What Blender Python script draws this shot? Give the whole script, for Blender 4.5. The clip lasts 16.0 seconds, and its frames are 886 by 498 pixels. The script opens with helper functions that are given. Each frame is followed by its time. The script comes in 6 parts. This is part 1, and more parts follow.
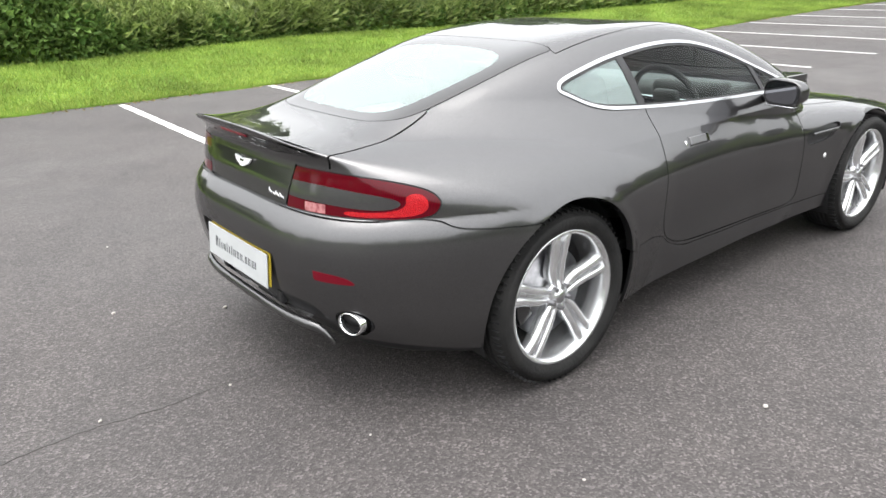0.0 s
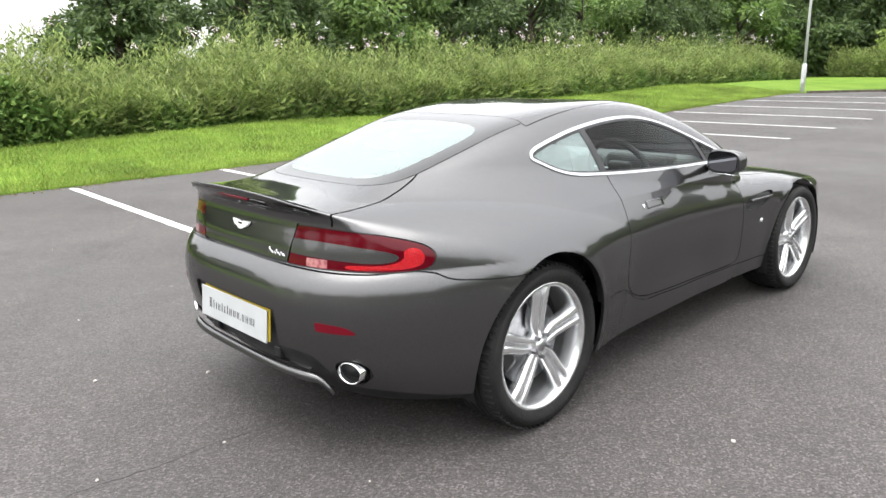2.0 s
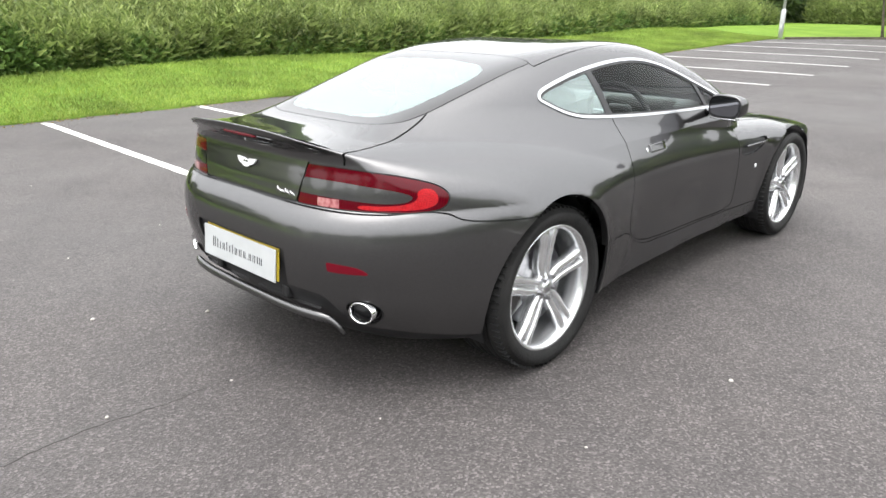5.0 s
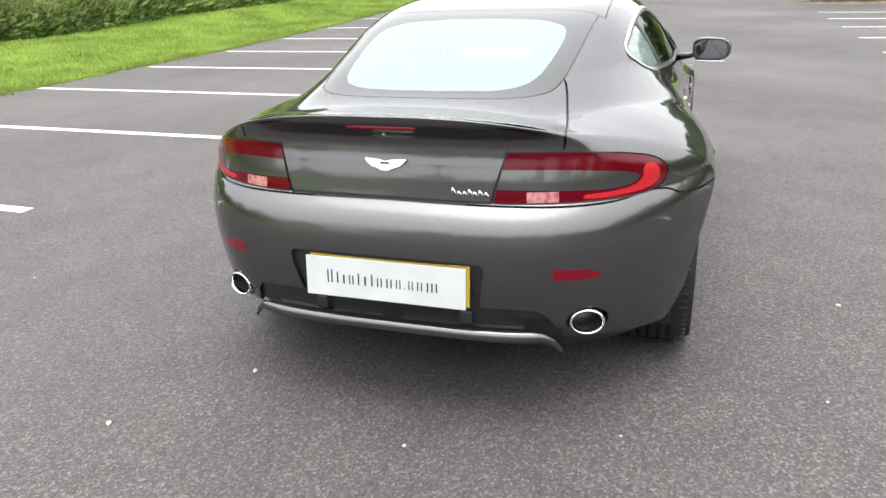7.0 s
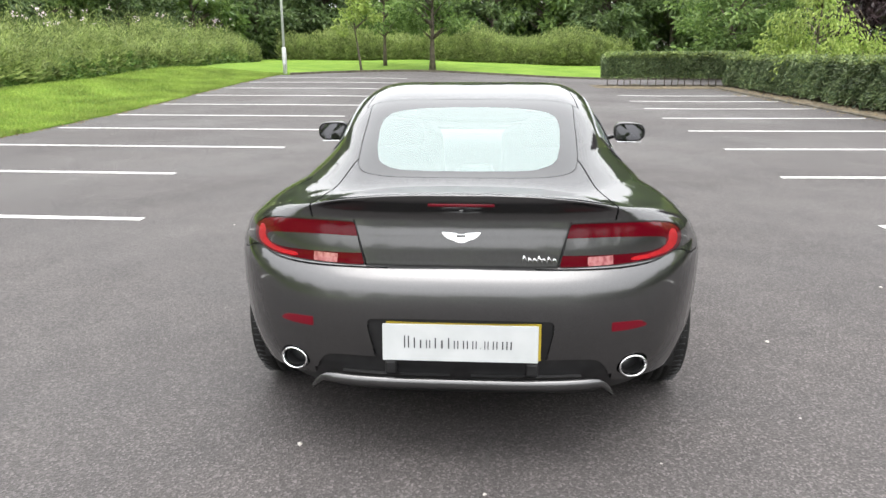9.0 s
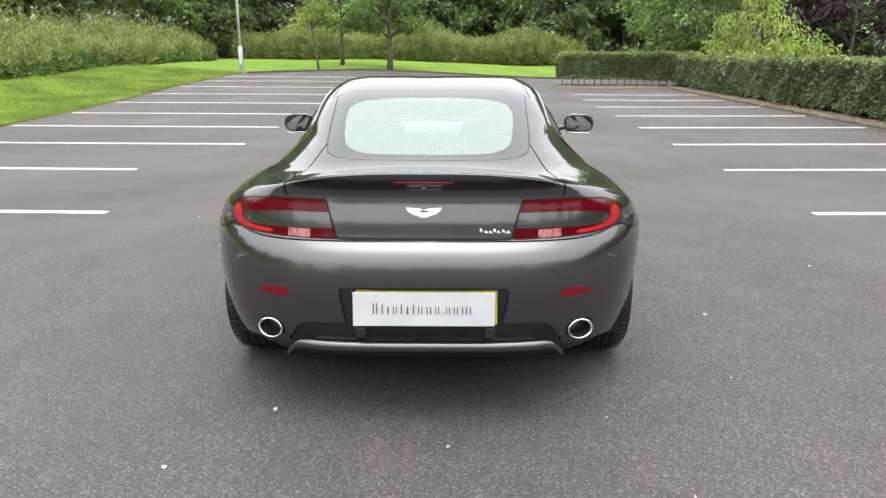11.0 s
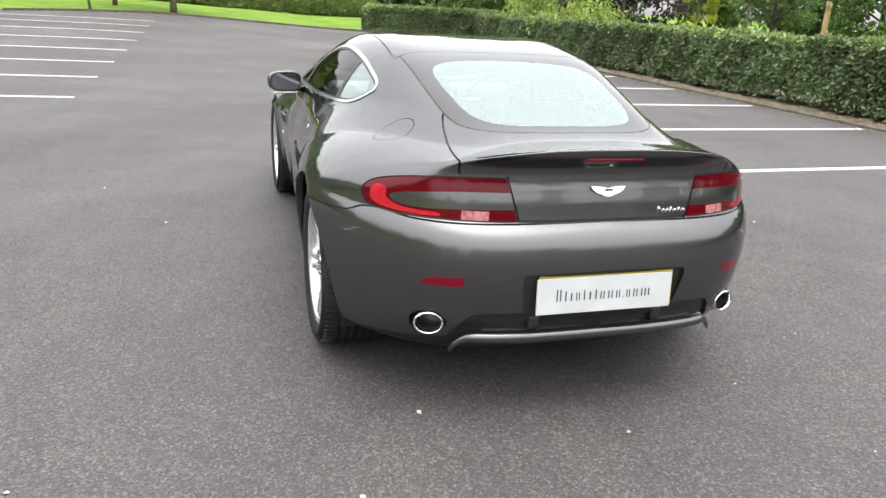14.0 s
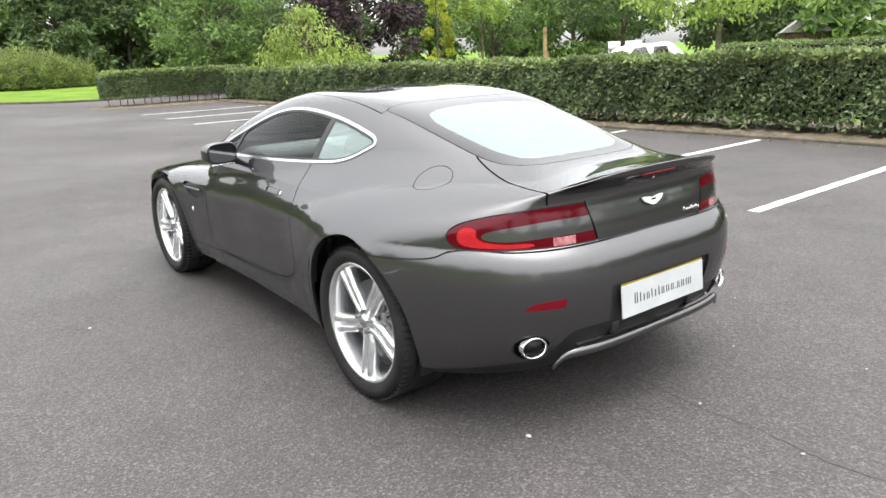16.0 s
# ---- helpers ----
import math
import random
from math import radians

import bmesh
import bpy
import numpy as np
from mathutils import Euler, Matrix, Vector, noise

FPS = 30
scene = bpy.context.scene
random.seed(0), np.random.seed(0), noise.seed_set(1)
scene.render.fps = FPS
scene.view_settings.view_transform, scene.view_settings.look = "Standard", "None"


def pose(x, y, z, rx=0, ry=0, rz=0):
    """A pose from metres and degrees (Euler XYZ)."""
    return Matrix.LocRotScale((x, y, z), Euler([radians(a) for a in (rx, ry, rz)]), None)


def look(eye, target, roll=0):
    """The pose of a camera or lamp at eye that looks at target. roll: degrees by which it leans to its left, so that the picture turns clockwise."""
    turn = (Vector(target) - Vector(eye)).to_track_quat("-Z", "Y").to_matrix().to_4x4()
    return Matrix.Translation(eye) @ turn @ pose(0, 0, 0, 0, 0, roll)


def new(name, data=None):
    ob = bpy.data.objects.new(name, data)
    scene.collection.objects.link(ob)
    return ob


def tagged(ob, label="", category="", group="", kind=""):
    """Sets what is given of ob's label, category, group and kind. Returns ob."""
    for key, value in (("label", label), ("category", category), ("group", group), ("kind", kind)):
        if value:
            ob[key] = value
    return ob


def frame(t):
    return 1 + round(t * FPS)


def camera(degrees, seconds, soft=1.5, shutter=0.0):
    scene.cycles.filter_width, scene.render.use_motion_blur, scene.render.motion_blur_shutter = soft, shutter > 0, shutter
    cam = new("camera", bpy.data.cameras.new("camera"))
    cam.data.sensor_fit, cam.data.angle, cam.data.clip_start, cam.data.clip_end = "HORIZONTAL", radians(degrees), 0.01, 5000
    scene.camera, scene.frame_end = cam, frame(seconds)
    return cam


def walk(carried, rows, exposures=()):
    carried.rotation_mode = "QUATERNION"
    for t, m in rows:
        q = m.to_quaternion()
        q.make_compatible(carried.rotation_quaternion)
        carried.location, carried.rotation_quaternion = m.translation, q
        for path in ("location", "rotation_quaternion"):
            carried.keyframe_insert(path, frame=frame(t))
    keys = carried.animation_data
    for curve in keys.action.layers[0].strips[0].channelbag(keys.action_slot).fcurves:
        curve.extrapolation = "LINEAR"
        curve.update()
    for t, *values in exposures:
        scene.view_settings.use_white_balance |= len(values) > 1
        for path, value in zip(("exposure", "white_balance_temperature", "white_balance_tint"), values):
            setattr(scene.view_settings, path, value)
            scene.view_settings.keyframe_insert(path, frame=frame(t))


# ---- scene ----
cam = camera(62.4, 16.0)
PATH = [
    (0, (-1.887, -2.549, 1.462), (-0.721, -1.081, 0.767), -1.3),
    (0.5, (-2.101, -2.625, 1.467), (-0.842, -1.204, 0.838), -1.8),
    (1, (-2.186, -2.629, 1.459), (-0.864, -1.235, 0.901), -1.6),
    (1.5, (-2.181, -2.618, 1.431), (-0.812, -1.251, 0.925), -0.6),
    (2, (-2.176, -2.595, 1.414), (-0.837, -1.187, 0.94), -0.9),
    (2.5, (-2.184, -2.592, 1.404), (-0.861, -1.165, 0.944), -0.8),
    (3, (-2.191, -2.615, 1.398), (-0.865, -1.208, 0.885), -0.9),
    (3.2, (-2.198, -2.619, 1.392), (-0.874, -1.219, 0.857), -1.0),
    (5.3, (-2.319, -2.413, 1.418), (-0.932, -1.119, 0.785), 0.7),
    (5.5, (-2.408, -2.25, 1.423), (-0.973, -1.003, 0.802), 1.3),
    (6, (-2.581, -1.728, 1.392), (-1.033, -0.651, 0.725), 1.7),
    (6.5, (-2.671, -1.253, 1.379), (-1.02, -0.353, 0.695), 3.4),
    (7, (-2.747, -0.838, 1.367), (-0.978, -0.231, 0.657), -2.0),
    (7.5, (-2.781, -0.397, 1.407), (-0.945, -0.001, 0.722), -3.1),
    (8, (-2.804, -0.134, 1.425), (-0.935, 0.136, 0.767), -3.8),
    (8.5, (-2.903, -0.112, 1.475), (-1.014, 0.063, 0.842), -2.8),
    (9, (-3.143, -0.098, 1.446), (-1.22, 0.032, 0.914), -0.2),
    (9.5, (-3.305, -0.072, 1.435), (-1.375, -0.012, 0.914), 0.0),
    (10, (-3.402, -0.097, 1.425), (-1.473, -0.074, 0.898), 0.2),
    (12.3, (-3.376, -0.062, 1.417), (-1.45, -0.048, 0.88), -0.1),
    (12.5, (-3.357, -0.002, 1.433), (-1.436, -0.069, 0.877), 0.9),
    (13, (-3.308, 0.353, 1.445), (-1.415, 0.076, 0.863), 2.1),
    (13.5, (-3.118, 0.729, 1.431), (-1.262, 0.332, 0.8), 2.6),
    (14, (-2.959, 1.273, 1.417), (-1.154, 0.693, 0.781), 3.2),
    (14.5, (-2.748, 1.631, 1.434), (-1.008, 0.868, 0.81), 2.4),
    (15, (-2.546, 1.978, 1.439), (-0.878, 1.032, 0.869), 0.3),
    (15.5, (-2.469, 2.28, 1.44), (-0.872, 1.209, 0.891), -2.6),
    (16, (-2.535, 2.364, 1.436), (-1.0, 1.194, 0.914), -2.5),
]
walk(cam, [(t, look(eye, target, roll)) for t, eye, target, roll in PATH], [(0.0, 1.26), (3.0, 1.27), (6.5, 1.36), (8.0, 1.37), (9.5, 1.2), (12.5, 1.13), (14.0, 1.25), (16.0, 1.32)])

# ---- world and sun: bright overcast ----
world = bpy.data.worlds.new("overcast_sky")
scene.world = world
world.use_nodes = True
wn, wl = world.node_tree.nodes, world.node_tree.links
sky = wn.new("ShaderNodeTexSky")
sky.sky_type, sky.sun_disc = "NISHITA", False
sky.sun_elevation, sky.sun_rotation = radians(78), radians(270)
sky.air_density, sky.dust_density, sky.ozone_density = 1.0, 6.0, 1.0
pale = wn.new("ShaderNodeHueSaturation")
pale.inputs["Saturation"].default_value = 0.18
veil = wn.new("ShaderNodeGamma")
veil.inputs["Gamma"].default_value = 0.4
wl.new(sky.outputs["Color"], veil.inputs["Color"])
wl.new(veil.outputs["Color"], pale.inputs["Color"])
# an overcast dome is brightest overhead
dome = wn.new("ShaderNodeTexCoord")
up = wn.new("ShaderNodeSeparateXYZ")
lift = wn.new("ShaderNodeMapRange")
lift.inputs["From Min"].default_value, lift.inputs["From Max"].default_value = 0.0, 1.0
lift.inputs["To Min"].default_value, lift.inputs["To Max"].default_value = 3.5, 5.3
wl.new(dome.outputs["Generated"], up.inputs["Vector"])
wl.new(up.outputs["Z"], lift.inputs["Value"])
cloud = wn.new("ShaderNodeVectorMath")
cloud.operation = "SCALE"
wl.new(pale.outputs["Color"], cloud.inputs[0])
wl.new(lift.outputs["Result"], cloud.inputs["Scale"])
wl.new(cloud.outputs["Vector"], wn["Background"].inputs["Color"])
wn["Background"].inputs["Strength"].default_value = 0.165
sun = new("sun", bpy.data.lights.new("sun", "SUN"))
sun.data.energy, sun.data.angle, sun.data.color = 0.6, radians(60), (1.0, 0.97, 0.93)
sun.matrix_world = look((0, 0, 30), (6.4, 0, 0))

rng = np.random.default_rng(7)


# ---- mesh helpers ----
def mesh_of(name, verts, faces, mats, normals=None, mat_ids=None, smooth=True):
    """A mesh from arrays; faces is an (n, 3) or (n, 4) array."""
    me = bpy.data.meshes.new(name)
    verts, faces = np.asarray(verts, dtype=np.float32), np.asarray(faces, dtype=np.int32)
    n, k = faces.shape
    me.vertices.add(len(verts))
    me.vertices.foreach_set("co", verts.ravel())
    me.loops.add(n * k)
    me.loops.foreach_set("vertex_index", faces.ravel())
    me.polygons.add(n)
    me.polygons.foreach_set("loop_start", np.arange(0, n * k, k, dtype=np.int32))
    me.polygons.foreach_set("use_smooth", np.full(n, smooth, dtype=bool))
    for m in mats if isinstance(mats, (list, tuple)) else [mats]:
        me.materials.append(m)
    if mat_ids is not None:
        me.polygons.foreach_set("material_index", np.asarray(mat_ids, dtype=np.int32))
    me.update(calc_edges=True)
    if normals is not None:
        me.normals_split_custom_set_from_vertices([tuple(v) for v in normals])
    return me


def link(name, me, parent=None, label="", m=None):
    ob = new(name, me)
    if parent is not None:
        ob.parent = parent
    if m is not None:
        ob.matrix_basis = m
    return tagged(ob, label)


def part(name, bm, material, parent=None, label="", smooth=False, m=None):
    """Links a bmesh as one mesh object under a thing or a part."""
    me = bpy.data.meshes.new(name)
    bm.to_mesh(me)
    bm.free()
    for f in me.polygons:
        f.use_smooth = smooth
    me.materials.append(material)
    return link(name, me, parent, label, m)


def empty(name, m, label, category, group=""):
    ob = new(name)
    ob.empty_display_size = 0.1
    ob.matrix_basis = m
    return tagged(ob, label, category, group)


def box_bm(cx, cy, cz, sx, sy, sz, bevel=0.0, segments=2, bm=None):
    bm = bm or bmesh.new()
    made = bmesh.ops.create_cube(bm, size=1.0)["verts"]
    bmesh.ops.scale(bm, vec=(sx, sy, sz), verts=made)
    bmesh.ops.translate(bm, vec=(cx, cy, cz), verts=made)
    if bevel:
        edges = {e for v in made for e in v.link_edges}
        bmesh.ops.bevel(bm, geom=list(edges), offset=bevel, segments=segments, affect="EDGES", profile=0.5)
    return bm


def tube(points, radii, sides=8, bm=None, cap=True):
    """A bmesh tube through points; radii one per point."""
    bm = bm or bmesh.new()
    pts = [Vector(p) for p in points]
    rings = []
    side = None
    for i, p in enumerate(pts):
        d = (pts[min(i + 1, len(pts) - 1)] - pts[max(i - 1, 0)]).normalized()
        if side is None:
            side = d.orthogonal().normalized()
        side = (side - d * side.dot(d)).normalized()
        up = d.cross(side)
        r = radii[i] if hasattr(radii, "__len__") else radii
        rings.append([bm.verts.new(p + (side * math.cos(a) + up * math.sin(a)) * r) for a in [2 * math.pi * k / sides for k in range(sides)]])
    for a, b in zip(rings, rings[1:]):
        for k in range(sides):
            bm.faces.new((a[k], a[(k + 1) % sides], b[(k + 1) % sides], b[k]))
    if cap:
        bm.faces.new(rings[0][::-1])
        bm.faces.new(rings[-1])
    return bm


def lathe(profile, segments=64, axis="y", bm=None):
    """A bmesh turned round the y axis from (radius, offset) pairs."""
    bm = bm or bmesh.new()
    rings = []
    for r, o in profile:
        rings.append([bm.verts.new((r * math.cos(a), o, r * math.sin(a))) for a in [2 * math.pi * k / segments for k in range(segments)]])
    for a, b in zip(rings, rings[1:]):
        for k in range(segments):
            bm.faces.new((a[k], b[k], b[(k + 1) % segments], a[(k + 1) % segments]))
    return bm


def spline(xs, ys):
    """A smooth monotone-tangent cubic through the points, flat beyond the ends."""
    xs, ys = np.asarray(xs, float), np.asarray(ys, float)
    h, d = np.diff(xs), np.diff(ys) / np.diff(xs)
    m = np.zeros_like(xs)
    m[1:-1] = (d[:-1] * h[1:] + d[1:] * h[:-1]) / (h[1:] + h[:-1])
    m[0], m[-1] = d[0], d[-1]

    def f(x):
        x = np.clip(x, xs[0], xs[-1])
        i = np.clip(np.searchsorted(xs, x) - 1, 0, len(h) - 1)
        t = (x - xs[i]) / h[i]
        return ((2 * t ** 3 - 3 * t ** 2 + 1) * ys[i] + (t ** 3 - 2 * t ** 2 + t) * h[i] * m[i]
                + (-2 * t ** 3 + 3 * t ** 2) * ys[i + 1] + (t ** 3 - t ** 2) * h[i] * m[i + 1])
    return f


# ---- materials ----
def material(name, colour, rough=0.5, metal=0.0, coat=0.0, coat_rough=0.03, specular=0.5):
    mat = bpy.data.materials.new(name)
    mat.use_nodes = True
    b = mat.node_tree.nodes["Principled BSDF"]
    b.inputs["Base Color"].default_value = (*colour, 1)
    b.inputs["Roughness"].default_value = rough
    b.inputs["Metallic"].default_value = metal
    b.inputs["Coat Weight"].default_value = coat
    b.inputs["Coat Roughness"].default_value = coat_rough
    b.inputs["Specular IOR Level"].default_value = specular
    return mat


def varied(mat, scale, low, high, bump=0.0, bump_scale=None, detail=6.0, to="Base Color", rough=None):
    """Gives a material a noise between two colours, and a noise bump."""
    n, l = mat.node_tree.nodes, mat.node_tree.links
    b = n["Principled BSDF"]
    co = n.new("ShaderNodeTexCoord")
    tex = n.new("ShaderNodeTexNoise")
    tex.inputs["Scale"].default_value, tex.inputs["Detail"].default_value = scale, detail
    l.new(co.outputs["Object"], tex.inputs["Vector"])
    ramp = n.new("ShaderNodeValToRGB")
    ramp.color_ramp.elements[0].position, ramp.color_ramp.elements[1].position = 0.3, 0.7
    ramp.color_ramp.elements[0].color, ramp.color_ramp.elements[1].color = (*low, 1), (*high, 1)
    l.new(tex.outputs["Fac"], ramp.inputs["Fac"])
    l.new(ramp.outputs["Color"], b.inputs["Base Color"])
    if rough:
        mr = n.new("ShaderNodeMapRange")
        mr.inputs["To Min"].default_value, mr.inputs["To Max"].default_value = rough
        l.new(tex.outputs["Fac"], mr.inputs["Value"])
        l.new(mr.outputs["Result"], b.inputs["Roughness"])
    if bump:
        t2 = n.new("ShaderNodeTexNoise")
        t2.inputs["Scale"].default_value, t2.inputs["Detail"].default_value = bump_scale or scale * 4, 5.0
        l.new(co.outputs["Object"], t2.inputs["Vector"])
        bp = n.new("ShaderNodeBump")
        bp.inputs["Strength"].default_value, bp.inputs["Distance"].default_value = bump, 0.02
        l.new(t2.outputs["Fac"], bp.inputs["Height"])
        l.new(bp.outputs["Normal"], b.inputs["Normal"])
    return mat


def leaf_material(name, dark, light, translucent=0.35, rough=0.45, scale=0.7, low=0.7, high=1.3):
    """Foliage: each leaf has its own shade, and lets some light through."""
    mat = bpy.data.materials.new(name)
    mat.use_nodes = True
    n, l = mat.node_tree.nodes, mat.node_tree.links
    b = n["Principled BSDF"]
    geo = n.new("ShaderNodeNewGeometry")
    ramp = n.new("ShaderNodeValToRGB")
    ramp.color_ramp.elements[0].color, ramp.color_ramp.elements[1].color = (*dark, 1), (*light, 1)
    l.new(geo.outputs["Random Per Island"], ramp.inputs["Fac"])
    co = n.new("ShaderNodeTexCoord")
    tex = n.new("ShaderNodeTexNoise")
    tex.inputs["Scale"].default_value = scale
    l.new(co.outputs["Object"], tex.inputs["Vector"])
    hs = n.new("ShaderNodeHueSaturation")
    mr = n.new("ShaderNodeMapRange")
    mr.inputs["From Min"].default_value, mr.inputs["From Max"].default_value = 0.3, 0.7
    mr.inputs["To Min"].default_value, mr.inputs["To Max"].default_value = low, high
    l.new(tex.outputs["Fac"], mr.inputs["Value"])
    l.new(mr.outputs["Result"], hs.inputs["Value"])
    l.new(ramp.outputs["Color"], hs.inputs["Color"])
    l.new(hs.outputs["Color"], b.inputs["Base Color"])
    b.inputs["Roughness"].default_value = rough
    b.inputs["Specular IOR Level"].default_value = 0.35
    tr = n.new("ShaderNodeBsdfTranslucent")
    l.new(hs.outputs["Color"], tr.inputs["Color"])
    mix = n.new("ShaderNodeMixShader")
    mix.inputs["Fac"].default_value = translucent
    l.new(b.outputs["BSDF"], mix.inputs[1])
    l.new(tr.outputs["BSDF"], mix.inputs[2])
    l.new(mix.outputs["Shader"], n["Material Output"].inputs["Surface"])
    return mat


def asphalt_material():
    mat = material("asphalt", (0.1, 0.1, 0.1), 0.75, specular=0.3)
    n, l = mat.node_tree.nodes, mat.node_tree.links
    b = n["Principled BSDF"]
    co = n.new("ShaderNodeTexCoord")

    def noise_tex(scale, detail, rough=0.6):
        t = n.new("ShaderNodeTexNoise")
        t.inputs["Scale"].default_value, t.inputs["Detail"].default_value, t.inputs["Roughness"].default_value = scale, detail, rough
        l.new(co.outputs["Object"], t.inputs["Vector"])
        return t

    def mix(kind, fac, a, c):
        m = n.new("ShaderNodeMix")
        m.data_type, m.blend_type = "RGBA", kind
        m.inputs["Factor"].default_value = fac
        l.new(a, m.inputs["A"])
        l.new(c, m.inputs["B"])
        return m.outputs["Result"]

    def ramp(tex, stops, out="Fac"):
        r = n.new("ShaderNodeValToRGB")
        e = r.color_ramp.elements
        while len(e) < len(stops):
            e.new(0.5)
        for k, (p, c) in enumerate(stops):
            e[k].position, e[k].color = p, (*c, 1)
        l.new(tex.outputs[out], r.inputs["Fac"])
        return r.outputs["Color"]

    stone = n.new("ShaderNodeTexVoronoi")
    stone.inputs["Scale"].default_value = 130.0
    l.new(co.outputs["Object"], stone.inputs["Vector"])
    sep = n.new("ShaderNodeSeparateColor")
    l.new(stone.outputs["Color"], sep.inputs["Color"])
    r1 = n.new("ShaderNodeValToRGB")
    e = r1.color_ramp.elements
    e[0].position, e[0].color = 0.0, (0.038, 0.035, 0.0347, 1)
    e[1].position, e[1].color = 1.0, (0.122, 0.114, 0.1115, 1)
    mid = e.new(0.55)
    mid.color = (0.0575, 0.053, 0.0522, 1)
    pale_stone = e.new(0.86)
    pale_stone.color = (0.079, 0.0735, 0.0723, 1)
    l.new(sep.outputs["Red"], r1.inputs["Fac"])
    grain = ramp(noise_tex(240.0, 3.0), [(0.3, (0.75, 0.75, 0.75)), (0.7, (1.25, 1.24, 1.23))])
    patch = ramp(noise_tex(0.35, 5.0), [(0.3, (0.84, 0.84, 0.85)), (0.7, (1.1, 1.09, 1.08))])
    blot = ramp(noise_tex(2.2, 6.0, 0.7), [(0.32, (0.86, 0.86, 0.87)), (0.6, (1.06, 1.05, 1.05))])
    col = mix("MULTIPLY", 1.0, r1.outputs["Color"], grain)
    col = mix("MULTIPLY", 1.0, col, patch)
    col = mix("MULTIPLY", 1.0, col, blot)
    l.new(col, b.inputs["Base Color"])
    damp = noise_tex(0.25, 4.0)
    mr = n.new("ShaderNodeMapRange")
    mr.inputs["From Min"].default_value, mr.inputs["From Max"].default_value = 0.35, 0.65
    mr.inputs["To Min"].default_value, mr.inputs["To Max"].default_value = 0.58, 0.82
    l.new(damp.outputs["Fac"], mr.inputs["Value"])
    l.new(mr.outputs["Result"], b.inputs["Roughness"])
    bump = n.new("ShaderNodeBump")
    bump.inputs["Strength"].default_value, bump.inputs["Distance"].default_value = 0.6, 0.004
    l.new(stone.outputs["Distance"], bump.inputs["Height"])
    bump2 = n.new("ShaderNodeBump")
    bump2.inputs["Strength"].default_value, bump2.inputs["Distance"].default_value = 0.25, 0.01
    l.new(noise_tex(30.0, 5.0).outputs["Fac"], bump2.inputs["Height"])
    l.new(bump.outputs["Normal"], bump2.inputs["Normal"])
    l.new(bump2.outputs["Normal"], b.inputs["Normal"])
    return mat


def paint_material():
    """Dark grey metallic car paint under clear coat."""
    mat = material("metallic_paint", (0.108, 0.1065, 0.109), 0.30, 0.92, 1.0, 0.02, 0.2)
    n, l = mat.node_tree.nodes, mat.node_tree.links
    b = n["Principled BSDF"]
    co = n.new("ShaderNodeTexCoord")
    flake = n.new("ShaderNodeTexVoronoi")
    flake.inputs["Scale"].default_value = 900.0
    l.new(co.outputs["Object"], flake.inputs["Vector"])
    hs = n.new("ShaderNodeHueSaturation")
    hs.inputs["Color"].default_value = (0.096, 0.0948, 0.097, 1)
    b.inputs["Coat IOR"].default_value = 1.5
    b.inputs["Specular Tint"].default_value = (0.2, 0.2, 0.2, 1)
    sep = n.new("ShaderNodeSeparateColor")
    l.new(flake.outputs["Color"], sep.inputs["Color"])
    mr = n.new("ShaderNodeMapRange")
    mr.inputs["To Min"].default_value, mr.inputs["To Max"].default_value = 0.8, 1.25
    l.new(sep.outputs["Red"], mr.inputs["Value"])
    l.new(mr.outputs["Result"], hs.inputs["Value"])
    l.new(hs.outputs["Color"], b.inputs["Base Color"])
    dust_sheen = n.new("ShaderNodeTexNoise")
    dust_sheen.inputs["Scale"].default_value, dust_sheen.inputs["Detail"].default_value = 6.0, 6.0
    l.new(co.outputs["Object"], dust_sheen.inputs["Vector"])
    mr2 = n.new("ShaderNodeMapRange")
    mr2.inputs["To Min"].default_value, mr2.inputs["To Max"].default_value = 0.008, 0.03
    l.new(dust_sheen.outputs["Fac"], mr2.inputs["Value"])
    l.new(mr2.outputs["Result"], b.inputs["Coat Roughness"])
    return mat


def glass_material(name, tint, ior=1.5, dust_sheen=0.0):
    """A thin pane: tinted see-through with a mirror sheen that grows at grazing angles."""
    mat = bpy.data.materials.new(name)
    mat.use_nodes = True
    n, l = mat.node_tree.nodes, mat.node_tree.links
    n.remove(n["Principled BSDF"])
    tr = n.new("ShaderNodeBsdfTransparent")
    tr.inputs["Color"].default_value = (*tint, 1)
    gl = n.new("ShaderNodeBsdfGlossy")
    gl.inputs["Roughness"].default_value = 0.01
    fr = n.new("ShaderNodeFresnel")
    fr.inputs["IOR"].default_value = ior
    mix = n.new("ShaderNodeMixShader")
    l.new(fr.outputs["Fac"], mix.inputs["Fac"])
    # pale film mixed in: dust haze, and painted sky reflection on the quarter panes
    film = n.new("ShaderNodeBsdfDiffuse")
    film.inputs["Color"].default_value = (0.76, 0.93, 0.91, 1)
    haze = n.new("ShaderNodeMixShader")
    haze.inputs["Fac"].default_value = dust_sheen
    l.new(tr.outputs["BSDF"], haze.inputs[1])
    l.new(film.outputs["BSDF"], haze.inputs[2])
    l.new(haze.outputs["Shader"], mix.inputs[1])
    l.new(gl.outputs["BSDF"], mix.inputs[2])
    l.new(mix.outputs["Shader"], n["Material Output"].inputs["Surface"])
    return mat


